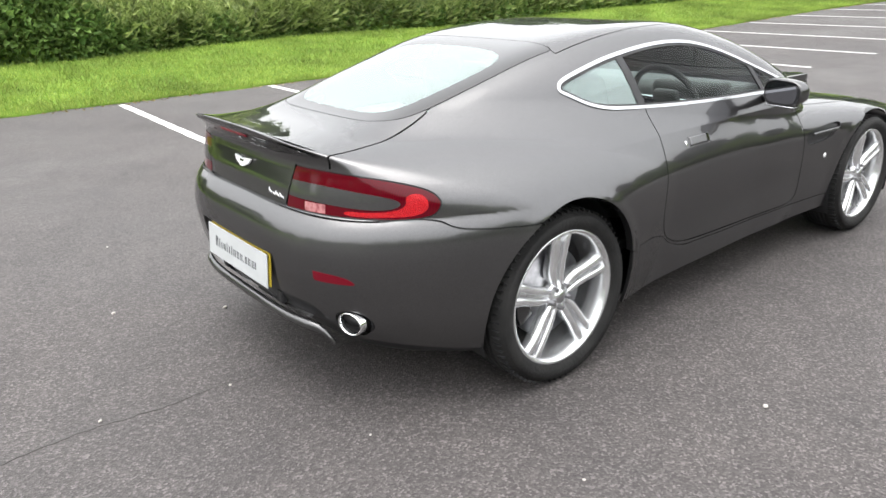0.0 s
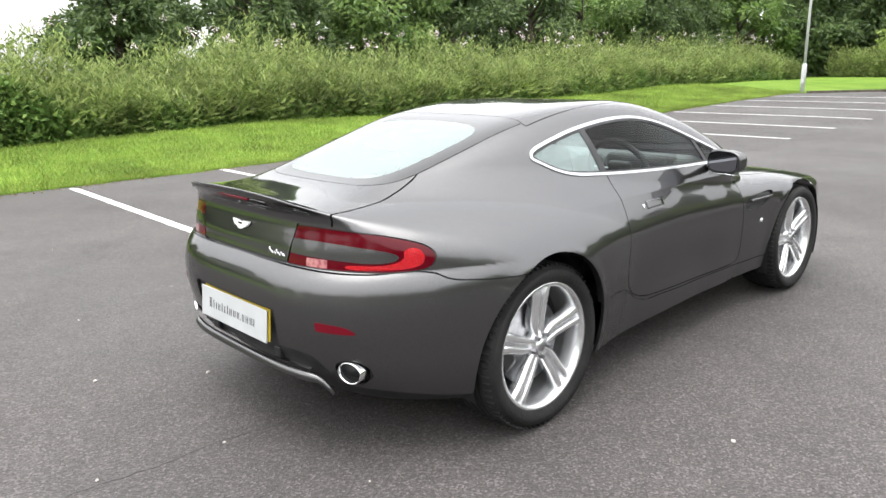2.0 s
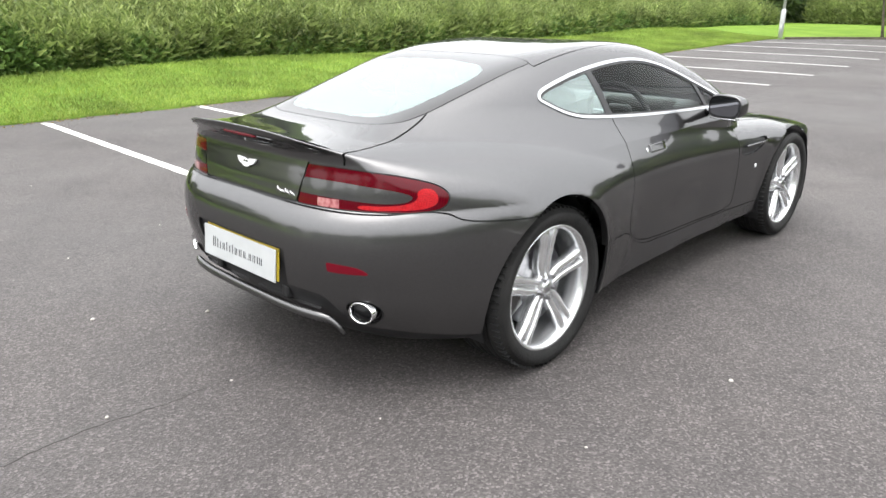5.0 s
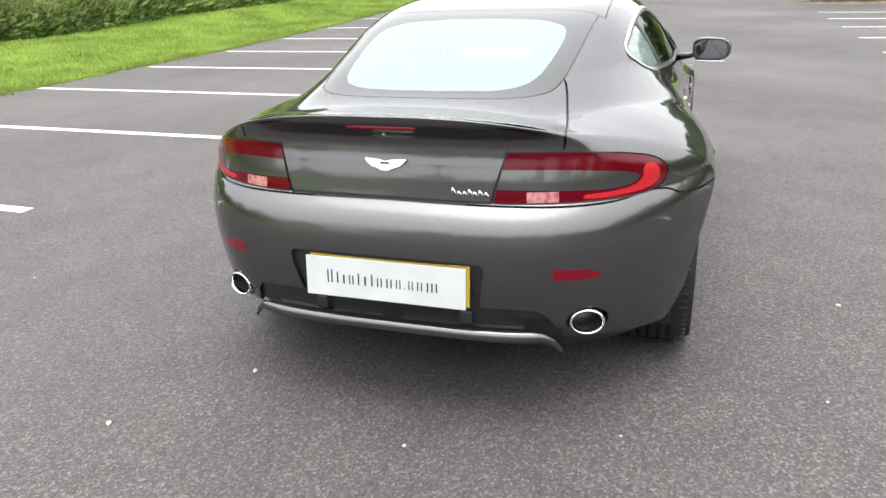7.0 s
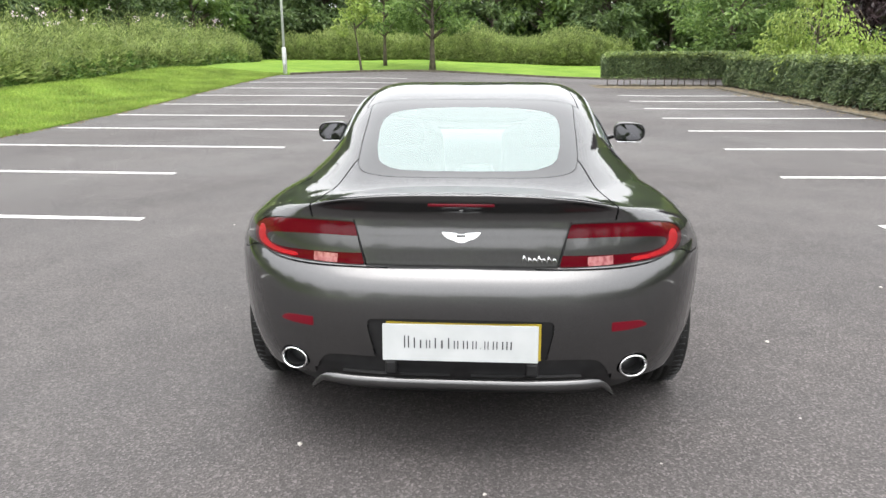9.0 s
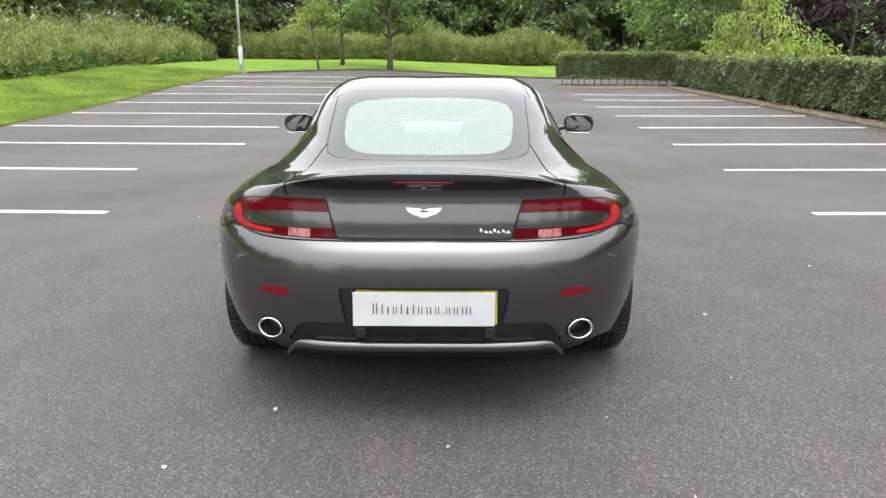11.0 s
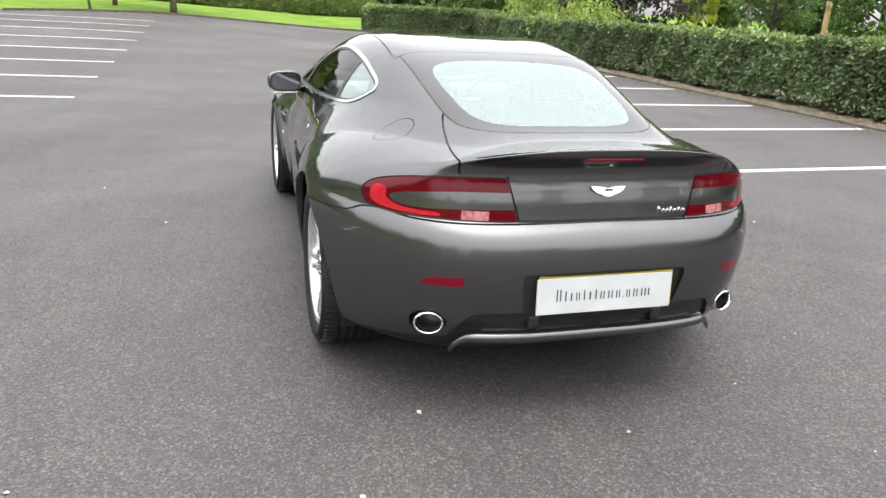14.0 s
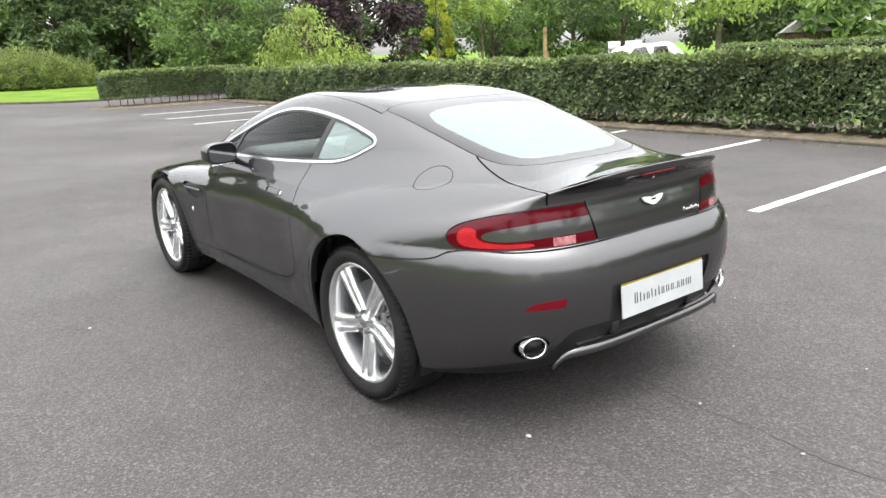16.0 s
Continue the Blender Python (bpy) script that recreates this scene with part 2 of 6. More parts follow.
def lens_material():
    """Red lamp lens with fine ribs."""
    mat = material("red_lens", (0.16, 0.003, 0.010), 0.12, 0.0, 0.08, 0.02, 0.22)
    n, l = mat.node_tree.nodes, mat.node_tree.links
    b = n["Principled BSDF"]
    co = n.new("ShaderNodeTexCoord")
    wv = n.new("ShaderNodeTexWave")
    wv.inputs["Scale"].default_value = 60.0
    wv.bands_direction = "Y"
    l.new(co.outputs["Object"], wv.inputs["Vector"])
    ramp = n.new("ShaderNodeValToRGB")
    ramp.color_ramp.elements[0].color, ramp.color_ramp.elements[1].color = (0.062, 0.0006, 0.004, 1), (0.085, 0.001, 0.006, 1)
    l.new(wv.outputs["Fac"], ramp.inputs["Fac"])
    l.new(ramp.outputs["Color"], b.inputs["Base Color"])
    return mat


ASPHALT = asphalt_material()
LINE = varied(material("line_paint", (0.7, 0.7, 0.68), 0.6), 14.0, (0.36, 0.36, 0.345), (0.62, 0.62, 0.6), 0.3, 150.0, 8.0)
KERB = varied(material("kerb_stone", (0.2, 0.18, 0.16), 0.85), 5.0, (0.05, 0.043, 0.028), (0.12, 0.105, 0.078), 0.5, 60.0)
SOIL = varied(material("soil", (0.09, 0.07, 0.045), 0.95), 9.0, (0.05, 0.04, 0.025), (0.15, 0.12, 0.075), 0.8, 40.0)
TURF = varied(material("turf", (0.1, 0.2, 0.03), 0.9), 0.8, (0.08, 0.15, 0.018), (0.14, 0.215, 0.032), 0.6, 60.0, 10.0)
TURF.node_tree.nodes["Principled BSDF"].inputs["Specular IOR Level"].default_value = 0.1
GRASS = leaf_material("grass_blades", (0.13, 0.225, 0.03), (0.31, 0.38, 0.09), 0.4, 0.5, 0.9, 0.62, 1.35)
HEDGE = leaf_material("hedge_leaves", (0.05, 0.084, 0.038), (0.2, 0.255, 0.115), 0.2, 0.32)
# paler, yellower leaves, used for most of those near a hedge's top
HEDGE_TOP = leaf_material("hedge_top_leaves", (0.09, 0.135, 0.04), (0.26, 0.32, 0.11), 0.3, 0.4)
WEED = leaf_material("weed_leaves", (0.12, 0.175, 0.045), (0.33, 0.39, 0.14), 0.4, 0.5, 1.6, 0.6, 1.35)
BRAMBLE = leaf_material("bramble_leaves", (0.06, 0.12, 0.03), (0.2, 0.3, 0.08), 0.3, 0.45, 1.6)
TREE_DARK = leaf_material("dark_tree_leaves", (0.045, 0.08, 0.028), (0.14, 0.2, 0.07), 0.35)
TREE_MID = leaf_material("tree_leaves", (0.07, 0.13, 0.035), (0.2, 0.29, 0.08), 0.4)
TREE_LIME = leaf_material("lime_tree_leaves", (0.16, 0.245, 0.045), (0.36, 0.44, 0.12), 0.45)
TREE_GOLD = leaf_material("golden_tree_leaves", (0.28, 0.33, 0.03), (0.5, 0.52, 0.08), 0.45)
TREE_PURPLE = leaf_material("purple_tree_leaves", (0.018, 0.012, 0.014), (0.07, 0.045, 0.05), 0.25)
FLOWER = leaf_material("pale_flowers", (0.5, 0.4, 0.42), (0.75, 0.65, 0.68), 0.3)
BARK = varied(material("bark", (0.1, 0.08, 0.06), 0.9), 6.0, (0.045, 0.036, 0.028), (0.14, 0.115, 0.085), 0.8, 30.0)
STEEL = varied(material("galvanised_steel", (0.5, 0.51, 0.52), 0.5, 0.0), 5.0, (0.46, 0.47, 0.48), (0.6, 0.61, 0.62))
TIMBER = varied(material("pale_timber", (0.3, 0.2, 0.1), 0.7), 7.0, (0.24, 0.16, 0.08), (0.4, 0.28, 0.15), 0.3, 40.0)
TIMBER_DARK = varied(material("dark_timber", (0.09, 0.06, 0.045), 0.8), 7.0, (0.06, 0.04, 0.03), (0.13, 0.09, 0.06), 0.3, 40.0)
ROOFING = varied(material("grey_roofing", (0.2, 0.19, 0.18), 0.8), 9.0, (0.15, 0.14, 0.13), (0.26, 0.25, 0.24))
CANVAS_RED = varied(material("red_canvas", (0.55, 0.03, 0.08), 0.7), 4.0, (0.45, 0.02, 0.06), (0.62, 0.05, 0.1))
CANVAS_WHITE = varied(material("white_canvas", (0.6, 0.6, 0.59), 0.7), 4.0, (0.52, 0.52, 0.51), (0.64, 0.64, 0.63))

PAINT = paint_material()
BLACK = varied(material("black_trim", (0.012, 0.012, 0.013), 0.45), 20.0, (0.008, 0.008, 0.009), (0.018, 0.018, 0.019))
GLOSS_BLACK = material("gloss_black", (0.01, 0.01, 0.011), 0.15, 0.0, 1.0)
RUBBER = varied(material("tyre_rubber", (0.018, 0.018, 0.018), 0.75), 12.0, (0.010, 0.010, 0.010), (0.020, 0.0195, 0.019), 0.25, 90.0)
RUBBER.node_tree.nodes["Principled BSDF"].inputs["Specular IOR Level"].default_value = 0.25
ALLOY = varied(material("silver_alloy", (0.62, 0.63, 0.64), 0.27, 0.85), 8.0, (0.66, 0.67, 0.68), (0.78, 0.79, 0.8))
ALLOY.node_tree.nodes["Principled BSDF"].inputs["Coat Weight"].default_value = 0.5
DISC = varied(material("brake_disc", (0.3, 0.3, 0.31), 0.35, 0.9), 30.0, (0.22, 0.22, 0.23), (0.36, 0.36, 0.37))
BADGE = material("bright_badge", (0.85, 0.86, 0.87), 0.35, 0.3)
MIRROR = material("dim_mirror_glass", (0.22, 0.22, 0.235), 0.03, 1.0)
CHROME = material("chrome", (0.82, 0.83, 0.84), 0.09, 1.0)
SATIN = material("satin_chrome", (0.5, 0.51, 0.52), 0.25, 1.0)
LENS = lens_material()
LENS_DARK = material("dark_red_lens", (0.13, 0.002, 0.010), 0.3, 0.0, 0.05, 0.03, 0.25)
LENS_CLEAR = varied(material("clear_lens", (0.65, 0.6, 0.6), 0.15, 0.0, 1.0), 60.0, (0.22, 0.05, 0.06), (0.45, 0.20, 0.20))
LENS_BRIGHT = varied(material("bright_red_reflector", (0.5, 0.01, 0.012), 0.25, 0.0, 0.0, 0.02, 0.25), 260.0, (0.22, 0.001, 0.004), (0.5, 0.006, 0.012), 0.35, 300.0)
REAR_GLASS = glass_material("rear_window_glass", (0.74, 0.95, 0.92), 1.36, 0.2)
# here the pale film stands in for sky mirrored in the glass
QUARTER_GLASS = glass_material("quarter_window_glass", (0.78, 0.95, 0.92), 1.45, 0.2)
SIDE_GLASS = glass_material("side_window_glass", (0.86, 0.95, 0.92), 1.24, 0.0)
CERAMIC = material("black_glass_border", (0.025, 0.025, 0.026), 0.1, 0.0, 0.0, 0.01, 0.5)
PLATE = varied(material("white_plate", (0.8, 0.82, 0.82), 0.35), 9.0, (0.40, 0.415, 0.42), (0.46, 0.475, 0.48))
PLATE_YELLOW = material("yellow_plate", (0.36, 0.27, 0.02), 0.4)
INK = material("dark_print", (0.03, 0.03, 0.035), 0.5)
LEATHER = varied(material("black_leather", (0.02, 0.02, 0.021), 0.5), 14.0, (0.014, 0.014, 0.015), (0.03, 0.03, 0.031), 0.3, 120.0)
PALE_TRIM = varied(material("pale_lining", (0.45, 0.45, 0.44), 0.8), 12.0, (0.4, 0.4, 0.39), (0.5, 0.5, 0.49))
WHITE_PAINT = material("white_car_paint", (0.78, 0.79, 0.8), 0.3, 0.0, 1.0)

# ---- ground, lot and bank ----
def ease(k):
    k = np.clip(k, 0, 1)
    return k * k * (3 - 2 * k)


def rise(x, y):
    """The lot climbs gently towards its far left corner."""
    return 0.40 * ease((x - 9.0) / 19.0) * ease((y + 6.0) / 11.0)


def bank(x, y):
    """Height of the turf behind the kerbs: a gentle rise away from the lot."""
    left = np.clip((y - 7.9) / 4.5, 0, 1)
    far = np.clip((x - 31.2) / 8.0, 0, 1)
    up = np.maximum(left, far)
    return 0.02 + 0.26 * ease(up) + 0.03 * np.sin(x * 0.7) * np.sin(y * 0.9) * up + rise(x, y)


def grid_mesh(name, x0, x1, y0, y1, step, height, mat):
    nx, ny = max(2, int((x1 - x0) / step) + 1), max(2, int((y1 - y0) / step) + 1)
    X, Y = np.meshgrid(np.linspace(x0, x1, nx), np.linspace(y0, y1, ny), indexing="ij")
    V = np.stack([X, Y, height(X, Y)], -1).reshape(-1, 3)
    i = np.arange((nx - 1) * ny).reshape(nx - 1, ny)[:, :-1].ravel()
    F = np.stack([i, i + ny, i + ny + 1, i + 1], -1)
    return mesh_of(name, V, F, mat)


# the lot, and one sheet of earth that runs on to the horizon below it
gx = np.concatenate([[-600, -200, -80], np.arange(-45, 70, 1.5), [90, 200, 900]])
gy = np.concatenate([[-600, -200, -90], np.arange(-60, 40, 1.0), [60, 200, 600]])
GX, GY = np.meshgrid(gx, gy, indexing="ij")


def land(x, y):
    """The land round the car park; behind the hedge it falls slightly."""
    k = np.clip((-10.5 - y) / 4.0, 0, 1) * np.clip((24.0 - x) / 3.0, 0, 1)
    return -0.05 - 0.03 * k * k * (3 - 2 * k)


gi = (np.arange(len(gx) - 1)[:, None] * len(gy) + np.arange(len(gy) - 1)[None, :]).ravel()
ground = mesh_of("ground", np.stack([GX, GY, land(GX, GY)], -1).reshape(-1, 3), np.stack([gi, gi + len(gy), gi + len(gy) + 1, gi + 1], -1), TURF)
tagged(new("ground", ground), "green land around the car park", "ground", kind="structure")

EDGE_L = spline([-30, 0, 8, 14, 20, 25], [7.35, 7.62, 8.15, 8.3, 8.4, 8.4])
EDGE_R = -7.95
ISLAND_X = 23.6


def far_edge(y):
    """Where the drive beyond the bays meets the far turf."""
    return 31.0 - 0.10 * (y + 1.0) ** 2 * (y > -1.0) * 0.45 + 0.0 * y


tarmac = grid_mesh("car_park", -40, 34, -9.0, 9.0, 0.5, rise, ASPHALT)
tagged(new("car_park", tarmac), "grey worn asphalt car park with small stones", "car park", kind="structure")
side_road = grid_mesh("side_road", 25.0, 34.0, -60.0, -9.0, 1.0, lambda X, Y: 0 * X, ASPHALT)
tagged(new("side_road", side_road), "grey asphalt drive behind the hedge", "road", kind="structure")


def turf_sheet(name, xs, inner, outer, label):
    """A raised turf sheet between two edges, with a small cut face at its inner edge."""
    ks = np.linspace(0, 1, 26) ** 1.3
    X = np.repeat(xs[:, None], len(ks) + 1, 1)
    a, b = inner(xs)[:, None], outer(xs)[:, None]
    a = a + 0.05 * np.sin(xs * 3.1)[:, None] * np.cos(xs * 1.3)[:, None] + 0.025 * np.sin(xs * 9.0)[:, None]
    Y = np.concatenate([a, a + (b - a) * ks[None, :]], 1)
    Z = bank(X, Y)
    Z[:, 0] = rise(X[:, 0], Y[:, 0]) - 0.03
    V = np.stack([X, Y, Z], -1).reshape(-1, 3)
    m = len(ks) + 1
    i = (np.arange(len(xs) - 1)[:, None] * m + np.arange(m - 1)[None, :]).ravel()
    F = np.stack([i, i + m, i + m + 1, i + 1], -1)
    if outer(xs)[0] < inner(xs)[0]:
        F = F[:, ::-1]
    return tagged(new(name, mesh_of(name, V, F, TURF)), label, "lawn", kind="structure")


turf_sheet("verge", np.arange(-40, 27.01, 0.25), EDGE_L, lambda x: 0 * x + 26.0, "mown green grass verge rising from the car park edge")
# far turf: swung round so that its inner edge crosses the end of the drive
ys = np.arange(-40.0, 26.01, 0.25)


def far_turf():
    ks = np.linspace(0, 1, 26) ** 1.3
    edge = np.where(ys > 2.0, 31.2 - 0.13 * (ys - 2.0) ** 2, 31.2)
    edge = np.maximum(edge, 26.6)
    Yg = np.repeat(ys[:, None], len(ks) + 1, 1)
    Xg = np.concatenate([edge[:, None], edge[:, None] + (70 - edge[:, None]) * ks[None, :]], 1)
    Zg = bank(Xg, Yg)
    Zg[:, 0] = rise(Xg[:, 0], Yg[:, 0]) - 0.03
    V = np.stack([Xg, Yg, Zg], -1).reshape(-1, 3)
    m = len(ks) + 1
    i = (np.arange(len(ys) - 1)[:, None] * m + np.arange(m - 1)[None, :]).ravel()
    return mesh_of("far_lawn", V, np.stack([i, i + 1, i + m + 1, i + m], -1), TURF)


tagged(new("far_lawn", far_turf()), "mown green grass beyond the end of the drive", "lawn", kind="structure")

# the drive's far kerb
kerb = bmesh.new()
kp = [(26.62 if y > 8 else min(31.2, 31.2 - 0.13 * max(0.0, y - 2.0) ** 2), y) for y in np.arange(-30, 8.2, 0.5)]
for (xa, ya), (xb, yb) in zip(kp, kp[1:]):
    d = Vector((xb - xa, yb - ya, 0)).normalized()
    nrm = Vector((d.y, -d.x, 0)) * 0.06
    a, b = Vector((xa, ya, float(rise(xa, ya)))), Vector((xb, yb, float(rise(xb, yb)))) - d * 0.006
    vs = [kerb.verts.new(p + o + Vector((0, 0, h))) for h in (-0.02, 0.085) for p, o in ((a, nrm), (b, nrm), (b, -nrm), (a, -nrm))]
    for q in ((4, 5, 6, 7), (0, 1, 5, 4), (2, 3, 7, 6), (1, 2, 6, 5), (3, 0, 4, 7)):
        kerb.faces.new([vs[k] for k in q])
tagged(part("kerb", kerb, KERB), "low grey concrete kerb along the drive", "kerb", kind="structure")


# planting strip under the hedge, with an edging
def strip(name, x0, x1, y0, y1, label):
    def h(X, Y):
        inside = np.minimum(np.minimum(X - x0, x1 - X), np.minimum(Y - y0, y1 - Y))
        return np.where(inside <= 0.001, -0.03, 0.05 + 0.02 * np.sin(X * 5) * np.cos(Y * 7) + 0.015 * np.sin(X * 17 + Y * 3))
    return tagged(new(name, grid_mesh(name, x0, x1, y0, y1, 0.13, h, SOIL)), label, "planting bed", kind="structure")


strip("hedge_bed", -30.0, 25.6, -10.3, EDGE_R, "brown soil bed littered with leaves under the hedge")
strip("hedge_island", ISLAND_X, 25.6, EDGE_R, -3.6, "brown soil island at the end of the hedge")
eb = bmesh.new()
for k in range(50):
    x = -26.0 + k * 1.0
    if x < ISLAND_X - 0.6:
        box_bm(x + 0.5, EDGE_R + 0.03, 0.008, 0.985, 0.06, 0.07, 0.012, 1, eb)
tagged(part("bed_edging", eb, KERB), "worn grey edging blocks beside the hedge bed", "kerb", kind="structure")


# ---- painted bay lines ----
def bay_line(xa, ya, xb, yb):
    d = Vector((xb - xa, yb - ya, 0))
    length, side = d.length, Vector((-d.y, d.x, 0)).normalized()
    bm = bmesh.new()
    n = 40
    left, right = [], []
    for k in range(n + 1):
        p = Vector((xa, ya, 0.004)) + d * (k / n)
        wob = 0.004 * math.sin(k * 2.3 + xa * 5) + 0.003 * math.sin(k * 5.1 + xa)
        p.z += float(rise(p.x, p.y))
        left.append(bm.verts.new(p + side * (0.05 + wob)))
        right.append(bm.verts.new(p - side * (0.05 - wob * 0.6)))
    for k in range(n):
        bm.faces.new((left[k], right[k], right[k + 1], left[k + 1]))
    made = bmesh.ops.extrude_face_region(bm, geom=bm.faces[:])
    for v in made["geom"]:
        if isinstance(v, bmesh.types.BMVert):
            v.co.z -= 0.006
    return tagged(part("bay_line", bm, LINE), "straight worn white line painted on the asphalt", "road marking", "bay lines", kind="structure")


for k in range(11):
    x = (0.70, 2.92, 5.29, 7.68)[k] if k < 4 else 0.62 + 2.37 * k
    bay_line(x, (3.19, 2.95, 3.68, 3.02)[k] if k < 4 else 3.05, x + 0.15, 7.46 + 0.085 * min(x, 4.0) + 0.025 * x)
for k in range(9):
    x = 0.57 + 2.39 * k + 0.12 * (k == 0)
    bay_line(x, -3.22 - 0.033 * x - 0.2 * (k == 0), x + 0.12, -7.75)

# ---- the car: a dark grey coupe; x runs forward from its rear axle, y to its left ----
W_BODY = spline([-1.0, -0.6, -0.3, 0.0, 0.3, 0.7, 1.2, 1.7, 2.1, 2.6, 3.0, 3.45], [0.80, 0.868, 0.928, 0.952, 0.932, 0.868, 0.838, 0.832, 0.84, 0.862, 0.825, 0.70])
Z_DECK = spline([-0.95, -0.86, -0.72, -0.5, -0.2, 0.2, 0.7, 1.2, 1.8, 2.2, 2.6, 3.0, 3.3, 3.5], [1.0, 0.992, 0.972, 0.968, 0.974, 0.97, 0.95, 0.93, 0.878, 0.825, 0.782, 0.728, 0.67, 0.62])
N_FLANK = spline([-1.0, 0.3, 0.8, 1.3, 1.8, 2.2, 3.5], [2.75, 2.75, 2.8, 2.9, 3.1, 3.3, 3.2])
W_CABIN = spline([-1.0, -0.7, -0.45, -0.3, 0.0, 0.4, 0.9, 1.4, 1.9, 2.2, 2.5, 2.8, 3.0], [0.36, 0.45, 0.50, 0.53, 0.602, 0.69, 0.745, 0.745, 0.715, 0.54, 0.42, 0.26, 0.05])
Z_CABIN = spline([-1.0, -0.75, -0.5, -0.38, -0.2, 0.0, 0.3, 0.6, 0.9, 1.2, 1.5, 1.8, 2.0, 2.2, 2.5, 2.8, 3.0], [0.84, 0.90, 0.965, 1.0, 1.055, 1.114, 1.195, 1.24, 1.257, 1.245, 1.175, 1.04, 0.94, 0.855, 0.815, 0.79, 0.785])
X_TAIL = spline([0.1, 0.22, 0.30, 0.36, 0.45, 0.56, 0.645, 0.672, 0.69, 0.708, 0.721, 0.730, 0.737, 0.747, 0.80, 0.84, 0.875, 0.90, 0.92, 0.94, 0.965, 1.0, 1.1],
                [-0.578, -0.718, -0.788, -0.826, -0.855, -0.873, -0.869, -0.862, -0.854, -0.842, -0.83, -0.82, -0.812, -0.81, -0.8025, -0.794, -0.787, -0.786, -0.794, -0.812, -0.835, -0.846, -0.853])
ROUND = spline([0.2, 0.55, 0.70, 0.76, 0.86, 0.93, 1.1], [0.09, 0.08, 0.07, 0.07, 0.06, 0.018, 0.018])
FILLET = spline([-1.0, -0.45, -0.2, 0.3, 0.7, 1.2, 3.5], [0.085, 0.085, 0.20, 0.26, 0.17, 0.10, 0.085])
Z_MID, Z_LOW, Z_GLASS = 0.60, 0.17, 0.78
R_ARCH = 0.388
ARCH_WIDE = ((0.0, 0.94), (2.60, 1.0))


def smooth_max(a, b, r):
    h = np.clip(r - np.abs(a - b), 0, None) / r
    return np.maximum(a, b) + h * h * r * 0.25


def body_field(x, y, z):
    """Negative inside the car's skin."""
    y = np.abs(y)
    W, ZD = W_BODY(x), Z_DECK(x)
    u = y / W
    v = np.clip(z - Z_MID, 0, None) / (ZD - Z_MID)
    t = np.clip(Z_MID - z, 0, None) / (Z_MID - Z_LOW)
    # the door's waist: a shallow hollow low on the flank between the arches
    hollow = 0.030 * np.exp(-((x - 1.3) / 0.55) ** 2) * np.exp(-((z - 0.42) / 0.13) ** 2)
    narrow = 1.0 - 0.055 * t ** 2 - hollow
    # the lips of the arches stand a little proud
    for ax, wide in ARCH_WIDE:
        ring = np.hypot((x - ax + 0.004) / wide, z - 0.345 + 0.02 * (ax > 1))
        narrow = narrow + 0.007 * np.exp(-((ring - R_ARCH - 0.006) / 0.035) ** 2) * np.clip((0.82 - z) / 0.12, 0, 1) ** 2
    n = N_FLANK(x)
    lower = ((u / narrow) ** n + v ** n - 1.0) * 0.36
    WG, ZG = W_CABIN(x), Z_CABIN(x)
    vg = np.clip(z - Z_GLASS, 0, None) / (ZG - Z_GLASS)
    WZ = np.maximum(WG - 0.44 * (np.clip(z, 0.84, 1.3) - 0.92), 0.02)
    cabin = (np.minimum(y / WZ, 3.0) ** 9.0 + vg ** 4.0 - 1.0) * 0.08
    f = -smooth_max(-lower, -cabin, FILLET(x))
    # tail: plan curve pulls the corners forward
    lip = np.clip(1.0 - (y / 0.66) ** 6, 0, 1)
    plain = X_TAIL(np.clip(z, 0, 0.885))
    corner = 0.295
    tail = plain + (X_TAIL(z) - plain) * lip + corner * (y / 0.785) ** 4
    rear = (tail - x) * 0.9
    f = smooth_max(f, rear, ROUND(z) + 0.05 * np.clip((y - 0.47) / 0.2, 0, 1) * np.clip((z - 0.8) / 0.1, 0, 1))
    nose = (x - (3.44 - 0.55 * (y / 0.9) ** 3.5 - 0.25 * np.clip(z - 0.55, 0, 1) - 0.3 * np.clip(0.3 - z, 0, 1)))
    f = smooth_max(f, nose * 0.9, 0.10)
    return smooth_max(f, (Z_LOW - z) * 0.8, 0.03)


def flank_ys(x, z):
    """Half-widths of the skin at places on the flank."""
    x, z = np.asarray(x, float), np.asarray(z, float)
    lo, hi = np.full(x.shape, 0.3), np.full(x.shape, 1.1)
    for _ in range(22):
        mid = (lo + hi) / 2
        inside = body_field(x, mid, z) < 0
        lo, hi = np.where(inside, mid, lo), np.where(inside, hi, mid)
    return lo


def flank_y(x, z):
    return float(flank_ys(np.array([x]), np.array([z]))[0])


